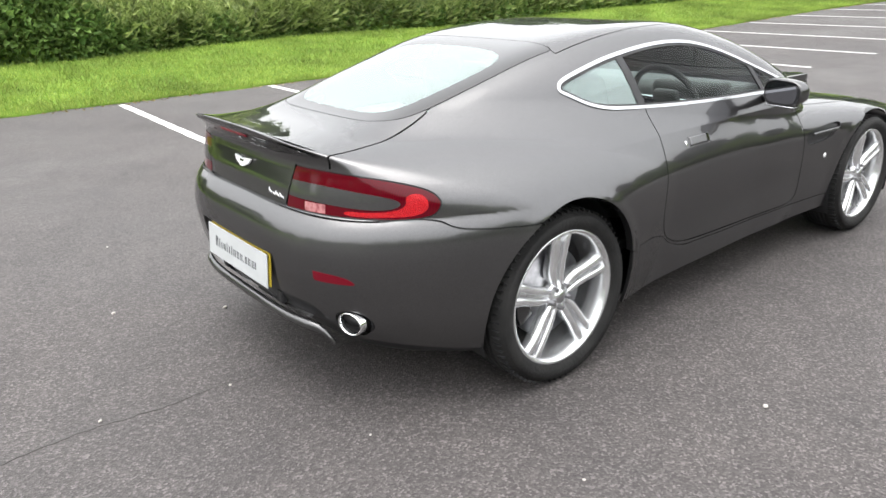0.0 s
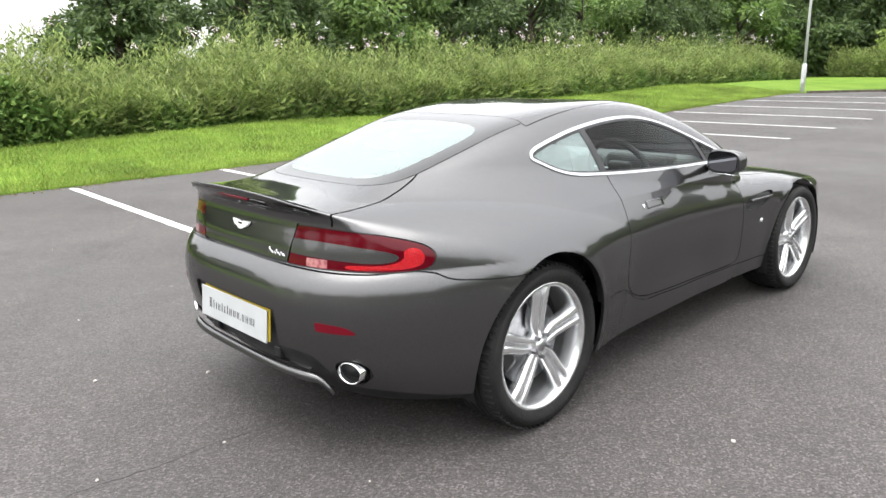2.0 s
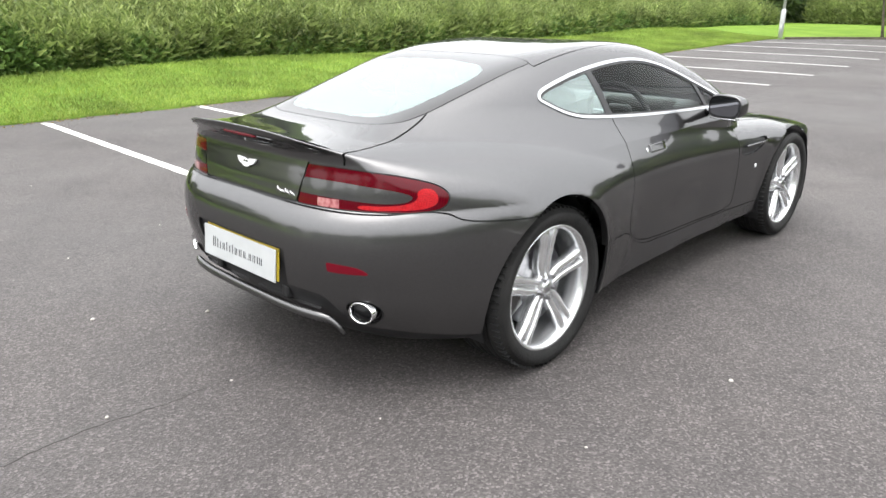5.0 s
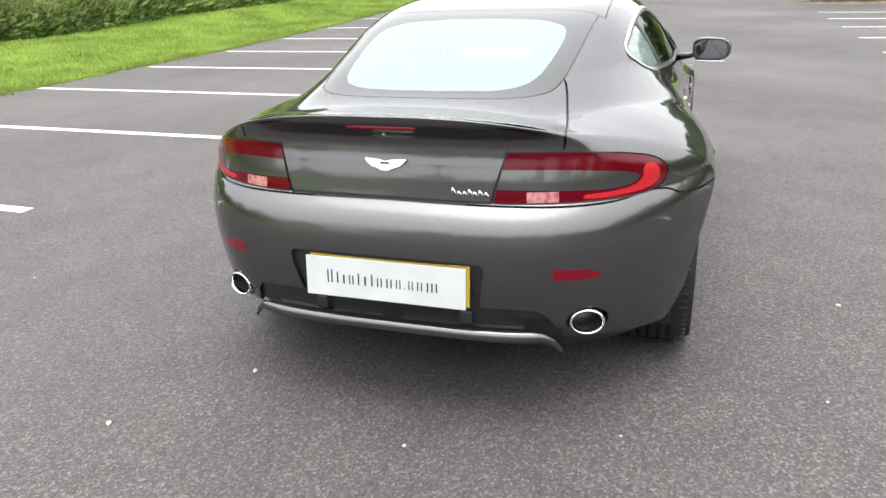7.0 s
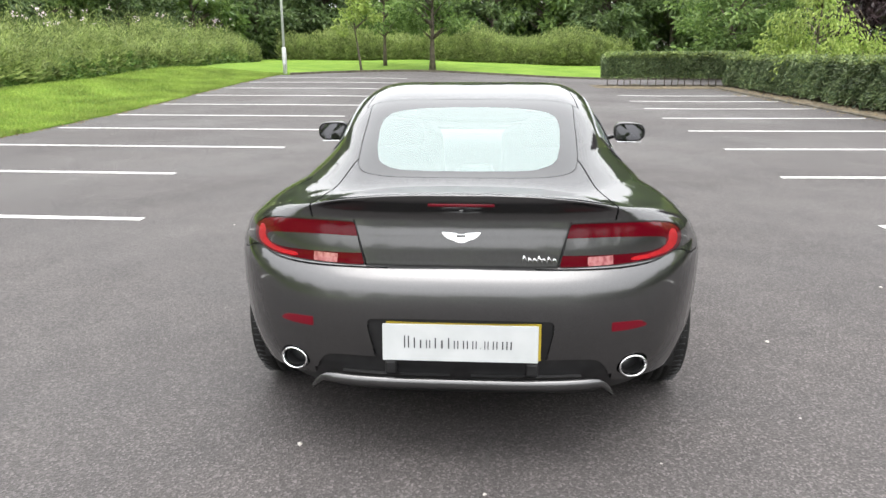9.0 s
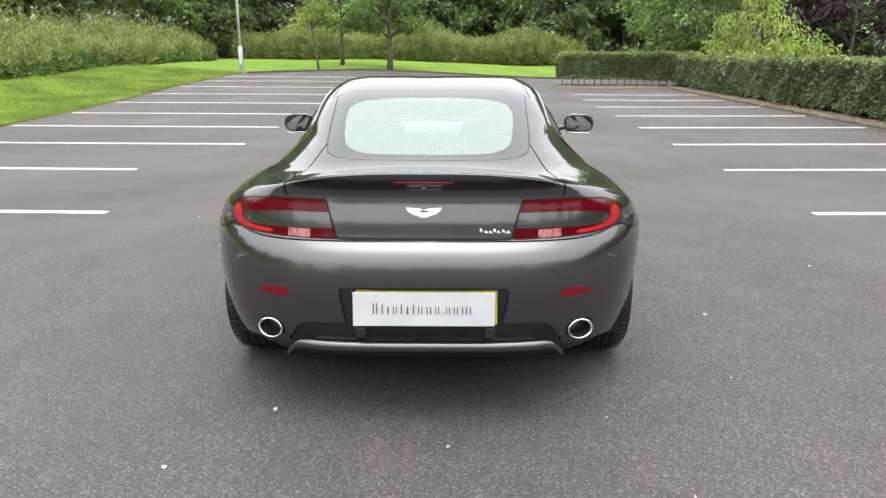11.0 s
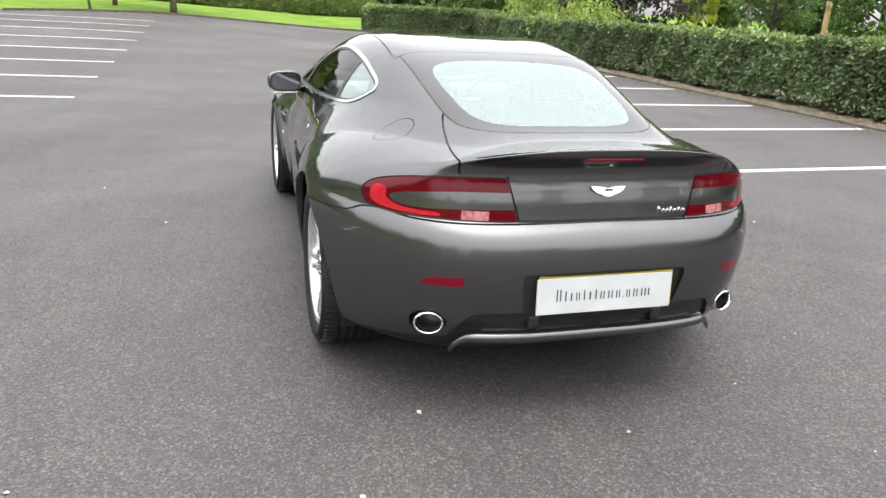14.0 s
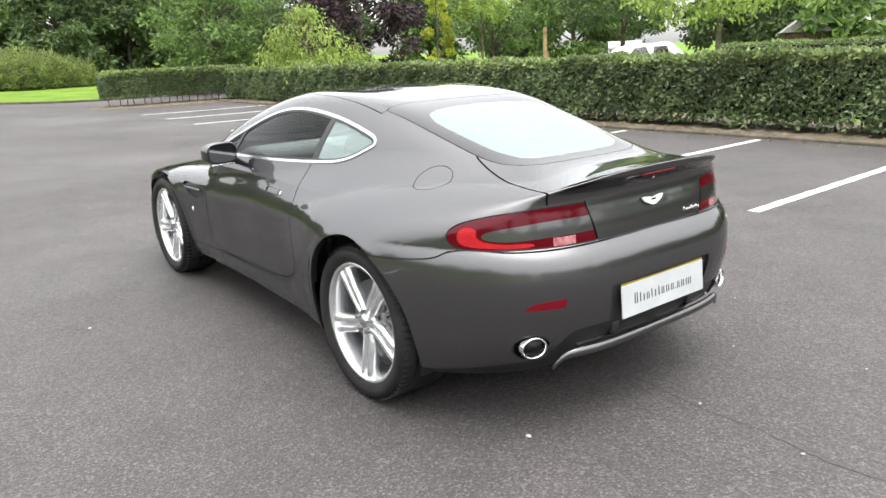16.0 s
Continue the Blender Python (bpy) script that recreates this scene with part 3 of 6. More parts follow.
def body_skin():
    """Rays from the spine out to the skin: fans at both ends, cross-sections between."""
    xa, xb = -0.35, 2.75
    angles = np.concatenate([np.linspace(0, 0.35, 60, endpoint=False), np.linspace(0.35, 1.4, 175, endpoint=False), np.linspace(1.4, 3.02, 165, endpoint=False), np.linspace(3.02, math.pi, 12)])
    rear = np.linspace(-math.pi / 2, 0, 210, endpoint=False)
    mids = np.concatenate([np.linspace(xa, 0.9, 170, endpoint=False), np.linspace(0.9, xb, 150)])
    front = np.linspace(0, math.pi / 2, 50)[1:]
    ox = np.concatenate([np.full(len(rear), xa), mids, np.full(len(front), xb)])
    tilt = np.concatenate([rear, np.zeros(len(mids)), front])
    # roll angle: 0 straight up, pi straight down, out to +y between
    oz = 0.62 + 0.18 * np.clip((0.5 - ox) / 0.85, 0, 1)
    O = np.stack(np.broadcast_arrays(ox[:, None], 0 * angles[None, :], oz[:, None] + 0 * angles[None, :]), -1)
    ct, st = np.cos(tilt)[:, None], np.sin(tilt)[:, None]
    D = np.stack(np.broadcast_arrays(st + 0 * angles, ct * np.sin(angles)[None, :], ct * np.cos(angles)[None, :]), -1)
    lo, hi = np.zeros(D.shape[:2]), np.full(D.shape[:2], 1.6)

    def f(r):
        P = O + D * r[..., None]
        return body_field(P[..., 0], P[..., 1], P[..., 2])
    last = np.zeros_like(lo)
    for r in np.linspace(0.05, 1.5, 60):
        inside = f(np.full_like(lo, r)) < 0
        last = np.where(inside, r, last)
    lo, hi = last, last + 0.0246
    for _ in range(22):
        mid = (lo + hi) / 2
        inside = f(mid) < 0
        lo, hi = np.where(inside, mid, lo), np.where(inside, hi, mid)
    P = (O + D * lo[..., None])
    n, m = P.shape[:2]
    i = (np.arange(n - 1)[:, None] * m + np.arange(m - 1)[None, :]).ravel()
    T = np.concatenate([np.stack([i, i + m, i + m + 1], -1), np.stack([i, i + m + 1, i + 1], -1)])
    V = P.reshape(-1, 3)
    V[:, 1] = np.maximum(V[:, 1], 0)
    # both halves
    V2 = V * np.array([1, -1, 1])
    T = np.concatenate([T, T[:, ::-1] + len(V)])
    return np.concatenate([V, V2]), T


def field_normals(V):
    e = 0.002
    g = np.stack([body_field(V[:, 0] + e * a, V[:, 1] + e * b, V[:, 2] + e * c) - body_field(V[:, 0] - e * a, V[:, 1] - e * b, V[:, 2] - e * c)
                  for a, b, c in ((1, 0, 0), (0, 1, 0), (0, 0, 1))], -1)
    return g / np.maximum(np.linalg.norm(g, axis=1, keepdims=True), 1e-9)


def cut(mesh, f):
    """Splits a triangle mesh (verts, normals, tris) where f changes sign: (negative part, positive part)."""
    V, N, T = mesh
    if len(T) == 0:
        return mesh, mesh
    f = np.where(np.abs(f) < 1e-7, 1e-7, f)
    s = f > 0
    ts = s[T]
    count = ts.sum(1)
    mixed = (count == 1) | (count == 2)
    M, mt = T[mixed], ts[mixed]
    lone = np.where(mt.sum(1) == 1, mt.argmax(1), (~mt).argmax(1))
    r = np.arange(len(M))
    a, b, c = M[r, lone], M[r, (lone + 1) % 3], M[r, (lone + 2) % 3]
    keys = np.concatenate([np.sort(np.stack([a, b], 1), 1), np.sort(np.stack([a, c], 1), 1)])
    edges, inv = np.unique(keys, axis=0, return_inverse=True)
    inv = inv.ravel()
    w = (f[edges[:, 0]] / (f[edges[:, 0]] - f[edges[:, 1]]))[:, None]
    NV = V[edges[:, 0]] * (1 - w) + V[edges[:, 1]] * w
    NN = N[edges[:, 0]] * (1 - w) + N[edges[:, 1]] * w
    p, q = inv[:len(M)] + len(V), inv[len(M):] + len(V)
    V, N = np.concatenate([V, NV]), np.concatenate([N, NN])
    la = s[a]
    new_lone = np.stack([a, p, q], 1)
    new_rest = np.concatenate([np.stack([p, b, c], 1), np.stack([p, c, q], 1)])
    rest_side = np.concatenate([~la, ~la])
    neg = np.concatenate([T[count == 0], new_lone[~la], new_rest[~rest_side]])
    pos = np.concatenate([T[count == 3], new_lone[la], new_rest[rest_side]])
    return compact(V, N, neg), compact(V, N, pos)


def compact(V, N, T):
    used, inv = np.unique(T, return_inverse=True)
    return V[used], N[used], inv.reshape(-1, 3)


def joined(*meshes):
    V, N, T, off = [], [], [], 0
    for v, n, t in meshes:
        V.append(v), N.append(n), T.append(t + off)
        off += len(v)
    return np.concatenate(V), np.concatenate(N), np.concatenate(T)


def rounded(points, rounds=3, closed=True):
    """Corner-cut outline of a control polygon."""
    P = np.asarray(points, float)
    for _ in range(rounds):
        Q = np.roll(P, -1, 0)
        P = np.stack([P * 0.75 + Q * 0.25, P * 0.25 + Q * 0.75], 1).reshape(-1, 2)
    return P


def outline_distance(a, b, poly):
    """Signed distance of points (a, b) to a closed outline, negative inside."""
    P, Q = poly, np.roll(poly, -1, 0)
    best = np.full(len(a), 9.0)
    inside = np.zeros(len(a), bool)
    lo, hi = poly.min(0) - 0.08, poly.max(0) + 0.08
    near = np.where((a > lo[0]) & (a < hi[0]) & (b > lo[1]) & (b < hi[1]))[0]
    pa, pb = a[near], b[near]
    bn, ins = np.full(len(near), 9.0), np.zeros(len(near), bool)
    for (x0, y0), (x1, y1) in zip(P, Q):
        dx, dy = x1 - x0, y1 - y0
        t = np.clip(((pa - x0) * dx + (pb - y0) * dy) / (dx * dx + dy * dy + 1e-12), 0, 1)
        bn = np.minimum(bn, np.hypot(pa - x0 - t * dx, pb - y0 - t * dy))
        if y0 != y1:
            ins ^= ((y0 > pb) != (y1 > pb)) & (pa < x0 + (pb - y0) / (y1 - y0) * dx)
    best[near], inside[near] = bn, ins
    return np.where(inside, -best, best)


def skin_part(name, mesh, mat, parent, label="", edge=0.012, sink=0.0):
    """A body panel: its skin with turned-in edges of some depth."""
    V, N, T = mesh
    N = N / np.maximum(np.linalg.norm(N, axis=1, keepdims=True), 1e-9)
    V = V - N * sink
    if edge:
        E = np.concatenate([T[:, [0, 1]], T[:, [1, 2]], T[:, [2, 0]]])
        S = np.sort(E, 1)
        _, first, cnt = np.unique(S, axis=0, return_index=True, return_counts=True)
        B = E[first[cnt == 1]]
        mid = 0.5 * (V[B[:, 0]] + V[B[:, 1]])
        B = B[(np.abs(mid[:, 1]) > 1e-4)]
        n, k = len(V), len(B)
        a, b = V[B[:, 0]], V[B[:, 1]]
        na, nb = N[B[:, 0]], N[B[:, 1]]
        out = np.cross(b - a, na + nb)
        out /= np.maximum(np.linalg.norm(out, axis=1, keepdims=True), 1e-12)
        V = np.concatenate([V, a, b, b - nb * edge, a - na * edge])
        N = np.concatenate([N, out, out, out, out])
        i = np.arange(k)
        T = np.concatenate([T, np.stack([n + k + i, n + i, n + 3 * k + i], 1), np.stack([n + k + i, n + 3 * k + i, n + 2 * k + i], 1)])
    return link(name, mesh_of(name, V, T, mat, N), parent, label)


car = empty("car", pose(0, 0, 0), "dark grey metallic two-door sports coupe parked on asphalt", "car")
V0, T0 = body_skin()
skin = (V0, field_normals(V0), T0)
# triangles face outward
fn = np.cross(V0[T0[:, 1]] - V0[T0[:, 0]], V0[T0[:, 2]] - V0[T0[:, 0]])
flip = (fn * skin[1][T0[:, 0]]).sum(1) < 0
T0[flip] = T0[flip][:, ::-1]
area = np.linalg.norm(np.cross(V0[T0[:, 1]] - V0[T0[:, 0]], V0[T0[:, 2]] - V0[T0[:, 0]]), axis=1)
skin = compact(V0, skin[1], T0[area > 1e-12])


def side_f(mesh, poly, y_min=0.3, side=0):
    """Outline in the side view, on one flank (side 1 left, -1 right) or both."""
    V = mesh[0]
    d = outline_distance(V[:, 0], V[:, 2], poly)
    d = np.maximum(d, (y_min - np.abs(V[:, 1])) * 1.0)
    if side:
        d = np.maximum(d, -V[:, 1] * side)
    return d


def top_f(mesh, poly, z_min):
    V = mesh[0]
    return np.maximum(outline_distance(V[:, 0], V[:, 1], poly), z_min - V[:, 2])


# wheel arches
for ax, wide in ARCH_WIDE:
    V = skin[0]
    d = np.hypot((V[:, 0] - ax + 0.004) / wide, V[:, 2] - 0.345 + 0.02 * (ax > 1)) - R_ARCH
    skin = cut(skin, np.maximum(d, 0.55 - np.abs(V[:, 1])))[1]

# side windows, framed by a bright strip
WIN = rounded([(0.25, 1.052), (0.27, 1.08), (0.40, 1.117), (0.56, 1.153), (0.80, 1.183), (1.02, 1.186), (1.20, 1.155), (1.38, 1.098), (1.55, 1.03), (1.72, 0.96), (1.84, 0.915), (1.60, 0.907), (1.2, 0.917), (0.80, 0.932), (0.62, 0.942), (0.52, 0.948), (0.44, 0.956), (0.36, 0.976), (0.28, 1.02), (0.25, 1.036)], 2)
strip_out, skin = cut(skin, side_f(skin, WIN) - 0.0)
chrome, inner = cut(strip_out, -(side_f(strip_out, WIN) + 0.0125))
rubber, panes = cut(inner, -(side_f(inner, WIN) + 0.021))
# the door glass stops at a dark upright, and has a fixed light ahead of the mirror
pillar_x = lambda V: V[:, 0] + (V[:, 2] - 0.92) * 0.14
quarter, rest = cut(panes, pillar_x(panes[0]) - 0.622)
post, rest = cut(rest, pillar_x(rest[0]) - 0.662)
door_pane, front_part = cut(rest, rest[0][:, 0] + (rest[0][:, 2] - 0.92) * 0.38 - 1.515)
post2, front_pane = cut(front_part, front_part[0][:, 0] + (front_part[0][:, 2] - 0.92) * 0.38 - 1.545)

# rear screen and windscreen
edge = [(-0.472, 0.0), (-0.468, 0.20), (-0.452, 0.32), (-0.395, 0.402), (-0.30, 0.432), (-0.10, 0.447), (0.15, 0.458), (0.30, 0.468), (0.338, 0.470), (0.350, 0.452), (0.362, 0.25), (0.368, 0.0)]
REAR = rounded(edge + [(x, -y) for x, y in edge[-2:0:-1]], 2)
screen, skin = cut(skin, top_f(skin, REAR, 0.95))
groove, screen = cut(screen, -(top_f(screen, REAR, 0.5) + 0.004))
half = [(-0.408, 0.0), (-0.402, 0.22), (-0.372, 0.30), (-0.31, 0.345), (-0.20, 0.367), (0.05, 0.387), (0.15, 0.37), (0.205, 0.30), (0.236, 0.15), (0.243, 0.0)]
PANE = rounded(half + [(x, -y) for x, y in half[-2:0:-1]], 2)
pane, border = cut(screen, top_f(screen, PANE, 0.5))
WIND = rounded([(1.28, 0.0), (1.28, 0.3), (1.27, 0.49), (1.45, 0.55), (1.75, 0.62), (1.90, 0.58), (1.99, 0.3), (2.0, 0.0), (1.99, -0.3), (1.90, -0.58), (1.75, -0.62), (1.45, -0.55), (1.27, -0.49), (1.28, -0.3)], 2)
wind, skin = cut(skin, top_f(skin, WIND, 0.9))
wborder, wpane = cut(wind, -(top_f(wind, WIND, 0.5) + 0.03))

# underside
def floor_line(V):
    """Lower edge of the bodywork: high under the tail, low along the sills."""
    y = np.abs(V[:, 1])
    tail_z = spline([0.0, 0.3, 0.50, 0.56, 0.65, 0.85, 1.0], [0.312, 0.313, 0.318, 0.300, 0.285, 0.235, 0.215])(y)
    return np.where(V[:, 0] < -0.2, tail_z, 0.222)


under, skin = cut(skin, skin[0][:, 2] - floor_line(skin[0]))


# lamps: outlines over w, a coordinate that wraps round the corner of the tail, and height
def wrap(V):
    return np.abs(V[:, 1]) + 0.38 * (V[:, 0] + 0.80)


LAMP = rounded([(0.366, 0.878), (0.378, 0.886), (0.55, 0.883), (0.70, 0.870), (0.80, 0.851), (0.87, 0.830), (0.907, 0.803), (0.912, 0.778), (0.896, 0.749), (0.85, 0.737), (0.775, 0.733), (0.60, 0.736), (0.45, 0.737), (0.325, 0.736), (0.322, 0.741)], 2)
LAMP_BAND = rounded([(0.330, 0.834), (0.36, 0.835), (0.53, 0.834), (0.70, 0.817), (0.775, 0.803), (0.798, 0.789), (0.775, 0.771), (0.70, 0.765), (0.54, 0.775), (0.35, 0.779), (0.330, 0.780)], 2)


def lamp_f(mesh, poly):
    V = mesh[0]
    d = outline_distance(wrap(V), V[:, 2], poly)
    return np.maximum(d, V[:, 0] + 0.2)


lamp_all, skin = cut(skin, lamp_f(skin, LAMP))
seam_lamp, lamp_all = cut(lamp_all, -(lamp_f(lamp_all, LAMP) + 0.004))

# whole remaining skin, sunk: the dark sheet behind the shut lines
skin_part("inner_shell", skin, BLACK, car, "black inner shell", edge=0, sink=0.014)




def split_joint(mesh, fun, gap=0.0026):
    inside, rest = cut(mesh, fun(mesh) + gap)
    _, outside = cut(rest, fun(rest) - gap)
    return inside, outside


# tailgate: from the roof joint past the screen and down to the bumper
edge = [(-1.2, 0.0), (-1.2, 0.50), (-0.84, 0.528), (-0.70, 0.515), (-0.55, 0.495), (-0.44, 0.475), (-0.36, 0.462), (-0.29, 0.447), (-0.25, 0.432), (-0.235, 0.40), (-0.235, 0.0)]
GATE = rounded(edge + [(x, -y) for x, y in edge[-2:0:-1]], 2)


def gate_f(mesh):
    V = mesh[0]
    d = outline_distance(V[:, 0], V[:, 1], GATE)
    z = V[:, 2]
    # below the lip the joint follows the lamps' inner ends
    low = np.abs(V[:, 1]) - (0.319 + (z - 0.737) * 0.29)
    d = np.where(z > 0.903, d, np.where(z > 0.888, np.maximum(d, np.abs(V[:, 1]) - 0.515), low))
    return np.maximum(d, 0.740 - z)


gate, skin = split_joint(skin, gate_f, 0.0036)


# bumper: below a joint that runs from the lamp's tip to the arch
def bumper_f(mesh):
    V = mesh[0]
    w = wrap(V)
    top = spline([0.0, 0.335, 0.7, 0.88, 0.915, 0.95, 1.05, 1.16, 1.25], [0.736, 0.733, 0.730, 0.735, 0.728, 0.712, 0.694, 0.686, 0.684])(w)
    return np.maximum(V[:, 2] - top, V[:, 0] + 0.02)


bumper, skin = split_joint(skin, bumper_f)

# doors
DOOR = rounded([(0.65, 0.95), (0.645, 0.88), (0.632, 0.79), (0.615, 0.68), (0.602, 0.59), (0.608, 0.50), (0.64, 0.43), (0.70, 0.39), (0.80, 0.355), (1.00, 0.338), (1.40, 0.322), (1.78, 0.318), (1.85, 0.33), (1.872, 0.38), (1.862, 0.47), (1.835, 0.65), (1.82, 0.80), (1.815, 0.96), (1.2, 0.97), (0.655, 0.97)], 2)
door_l, skin = split_joint(skin, lambda m: side_f(m, DOOR, 0.3, 1))
door_r, skin = split_joint(skin, lambda m: side_f(m, DOOR, 0.3, -1))


# sill: a painted strip under the doors
def sill_f(mesh):
    V = mesh[0]
    top = spline([0.3, 0.42, 0.55, 0.62, 0.70, 0.80, 1.0, 1.8, 2.25], [0.44, 0.45, 0.448, 0.43, 0.378, 0.343, 0.326, 0.306, 0.30])(V[:, 0])
    return np.maximum(np.maximum(V[:, 2] - top, 0.3 - V[:, 0]), np.maximum(V[:, 0] - 2.3, 0.5 - np.abs(V[:, 1])))


sill, skin = split_joint(skin, sill_f, 0.0018)


# fuel flap on the left haunch
def flap_f(mesh):
    V = mesh[0]
    d = np.hypot((V[:, 0] + 0.185) / 1.02, np.hypot(V[:, 1] - 0.612, (V[:, 2] - 0.945))) - 0.084
    return np.where(V[:, 1] > 0, d, 1.0)


flap, skin = split_joint(skin, flap_f, 0.0016)


# bonnet
def bonnet_f(mesh):
    V = mesh[0]
    return np.maximum(np.maximum(1.86 + 0.16 * (1 - (V[:, 1] / 0.75) ** 2) - V[:, 0], np.abs(V[:, 1]) - 0.70), np.maximum(V[:, 0] - 3.2, 0.70 - V[:, 2]))


bonnet, skin = split_joint(skin, bonnet_f)
# roof joint: across the roof at the screen's head, then along the cant rails
roof, skin = split_joint(skin, lambda m: np.maximum(np.abs(m[0][:, 1]) - (0.495 - 0.03 * (m[0][:, 0] - 0.3)), np.maximum(1.08 - m[0][:, 2], np.maximum(0.338 - m[0][:, 0], m[0][:, 0] - 1.28))), 0.0024)

# openings in the bumper: number plate recess, lower slot, exhausts, reflectors
def rear_f(mesh, poly):
    V = mesh[0]
    return np.maximum(outline_distance(np.abs(V[:, 1]), V[:, 2], poly), V[:, 0] + 0.45)


RECESS = rounded([(-0.5, 0.575), (0.285, 0.575), (0.318, 0.565), (0.300, 0.47), (0.29, 0.40), (-0.5, 0.40)], 2)
SLOT = rounded([(-0.6, 0.425), (0.30, 0.425), (0.42, 0.424), (0.47, 0.415), (0.495, 0.385), (0.515, 0.345), (0.50, 0.335), (0.40, 0.348), (0.2, 0.345), (-0.6, 0.342)], 2)
recess, bumper = cut(bumper, rear_f(bumper, RECESS))
slot, bumper = cut(bumper, rear_f(bumper, SLOT))
EX_Y, EX_Z = 0.598, 0.370
ex_f = lambda m: np.maximum(np.hypot((np.abs(m[0][:, 1]) - EX_Y) / 1.25, m[0][:, 2] - EX_Z) - 0.046, m[0][:, 0] + 0.45)
exhaust_hole, bumper = cut(bumper, ex_f(bumper))
REFLECTOR = rounded([(0.506, 0.556), (0.508, 0.558), (0.585, 0.552), (0.618, 0.544), (0.640, 0.526), (0.634, 0.519), (0.51, 0.523), (0.506, 0.526)], 1)
reflectors, bumper = cut(bumper, rear_f(bumper, REFLECTOR))
# blade along the lower edge
blade_f = lambda m: np.maximum(np.maximum(m[0][:, 2] - 0.343, np.abs(m[0][:, 1]) - 0.525), m[0][:, 0] + 0.45)
low_edge, bumper = split_joint(bumper, blade_f, 0.0015)
# vents behind the front arches
VENT = rounded([(1.86, 0.66), (1.90, 0.69), (2.20, 0.705), (2.22, 0.68), (2.12, 0.625), (1.92, 0.61), (1.87, 0.625)], 2)
vents, skin = cut(skin, side_f(skin, VENT))

body = skin_part("body", skin, PAINT, car, "dark grey metallic painted body sides and arches", 0.03)
skin_part("roof", roof, PAINT, car, "dark grey roof panel")
skin_part("bonnet", bonnet, PAINT, car, "dark grey bonnet")
skin_part("sill", sill, PAINT, car, "dark grey sill below the doors")
skin_part("fuel_flap", flap, PAINT, car, "round dark grey fuel flap")
bump_part = skin_part("rear_bumper", bumper, PAINT, car, "dark grey rear bumper")
skin_part("plate_recess", recess, BLACK, bump_part, "black number plate recess", 0, 0.045)
skin_part("lower_slot", slot, BLACK, bump_part, "black slot above the blade", 0, 0.075)
skin_part("lower_void", low_edge, BLACK, bump_part, "black void under the slot", 0, 0.05)
bm = bmesh.new()
pts = []
for k in range(61):
    y = -0.53 + 1.06 * k / 60
    e = max(0.0, abs(y) - 0.46) / 0.07
    pts.append((-0.843 + 0.295 * (abs(y) / 0.785) ** 4 + 0.012 * e, y, 0.330 - 0.045 * e * e))
tube(pts, [0.007 + 0.009 * min(1.0, k / 5, (60 - k) / 5) for k in range(61)], 12, bm)
for v in bm.verts:
    v.co.z += 0.25 * (v.co.z - 0.330)
part("lower_blade", bm, PAINT, bump_part, "dark grey blade along the lower edge", True)
skin_part("underside", under, BLACK, car, "black underside", 0, 0.03)
tailgate = skin_part("tailgate", gate, PAINT, car, "dark grey tailgate with a lip spoiler")
part("brake_light", tube([(-0.8235 + 0.1 * y * y, y, 0.953) for y in np.linspace(-0.108, 0.108, 13)], 0.0075, 8), LENS_DARK, tailgate, "thin dark red high brake light", True)
skin_part("screen_seal", groove, BLACK, car, "black seal round the rear window", 0, 0.004)
skin_part("screen_border", border, CERAMIC, car, "black printed border of the rear window", 0.004)
rear_pane = skin_part("rear_window", pane, REAR_GLASS, car, "sloping greenish rear window reflecting the sky", 0)
skin_part("windscreen_border", wborder, CERAMIC, car, "black windscreen border", 0)
wind_pane = skin_part("windscreen", wpane, SIDE_GLASS, car, "clear windscreen", 0)


def halves(mesh):
    return cut(mesh, -mesh[0][:, 1])


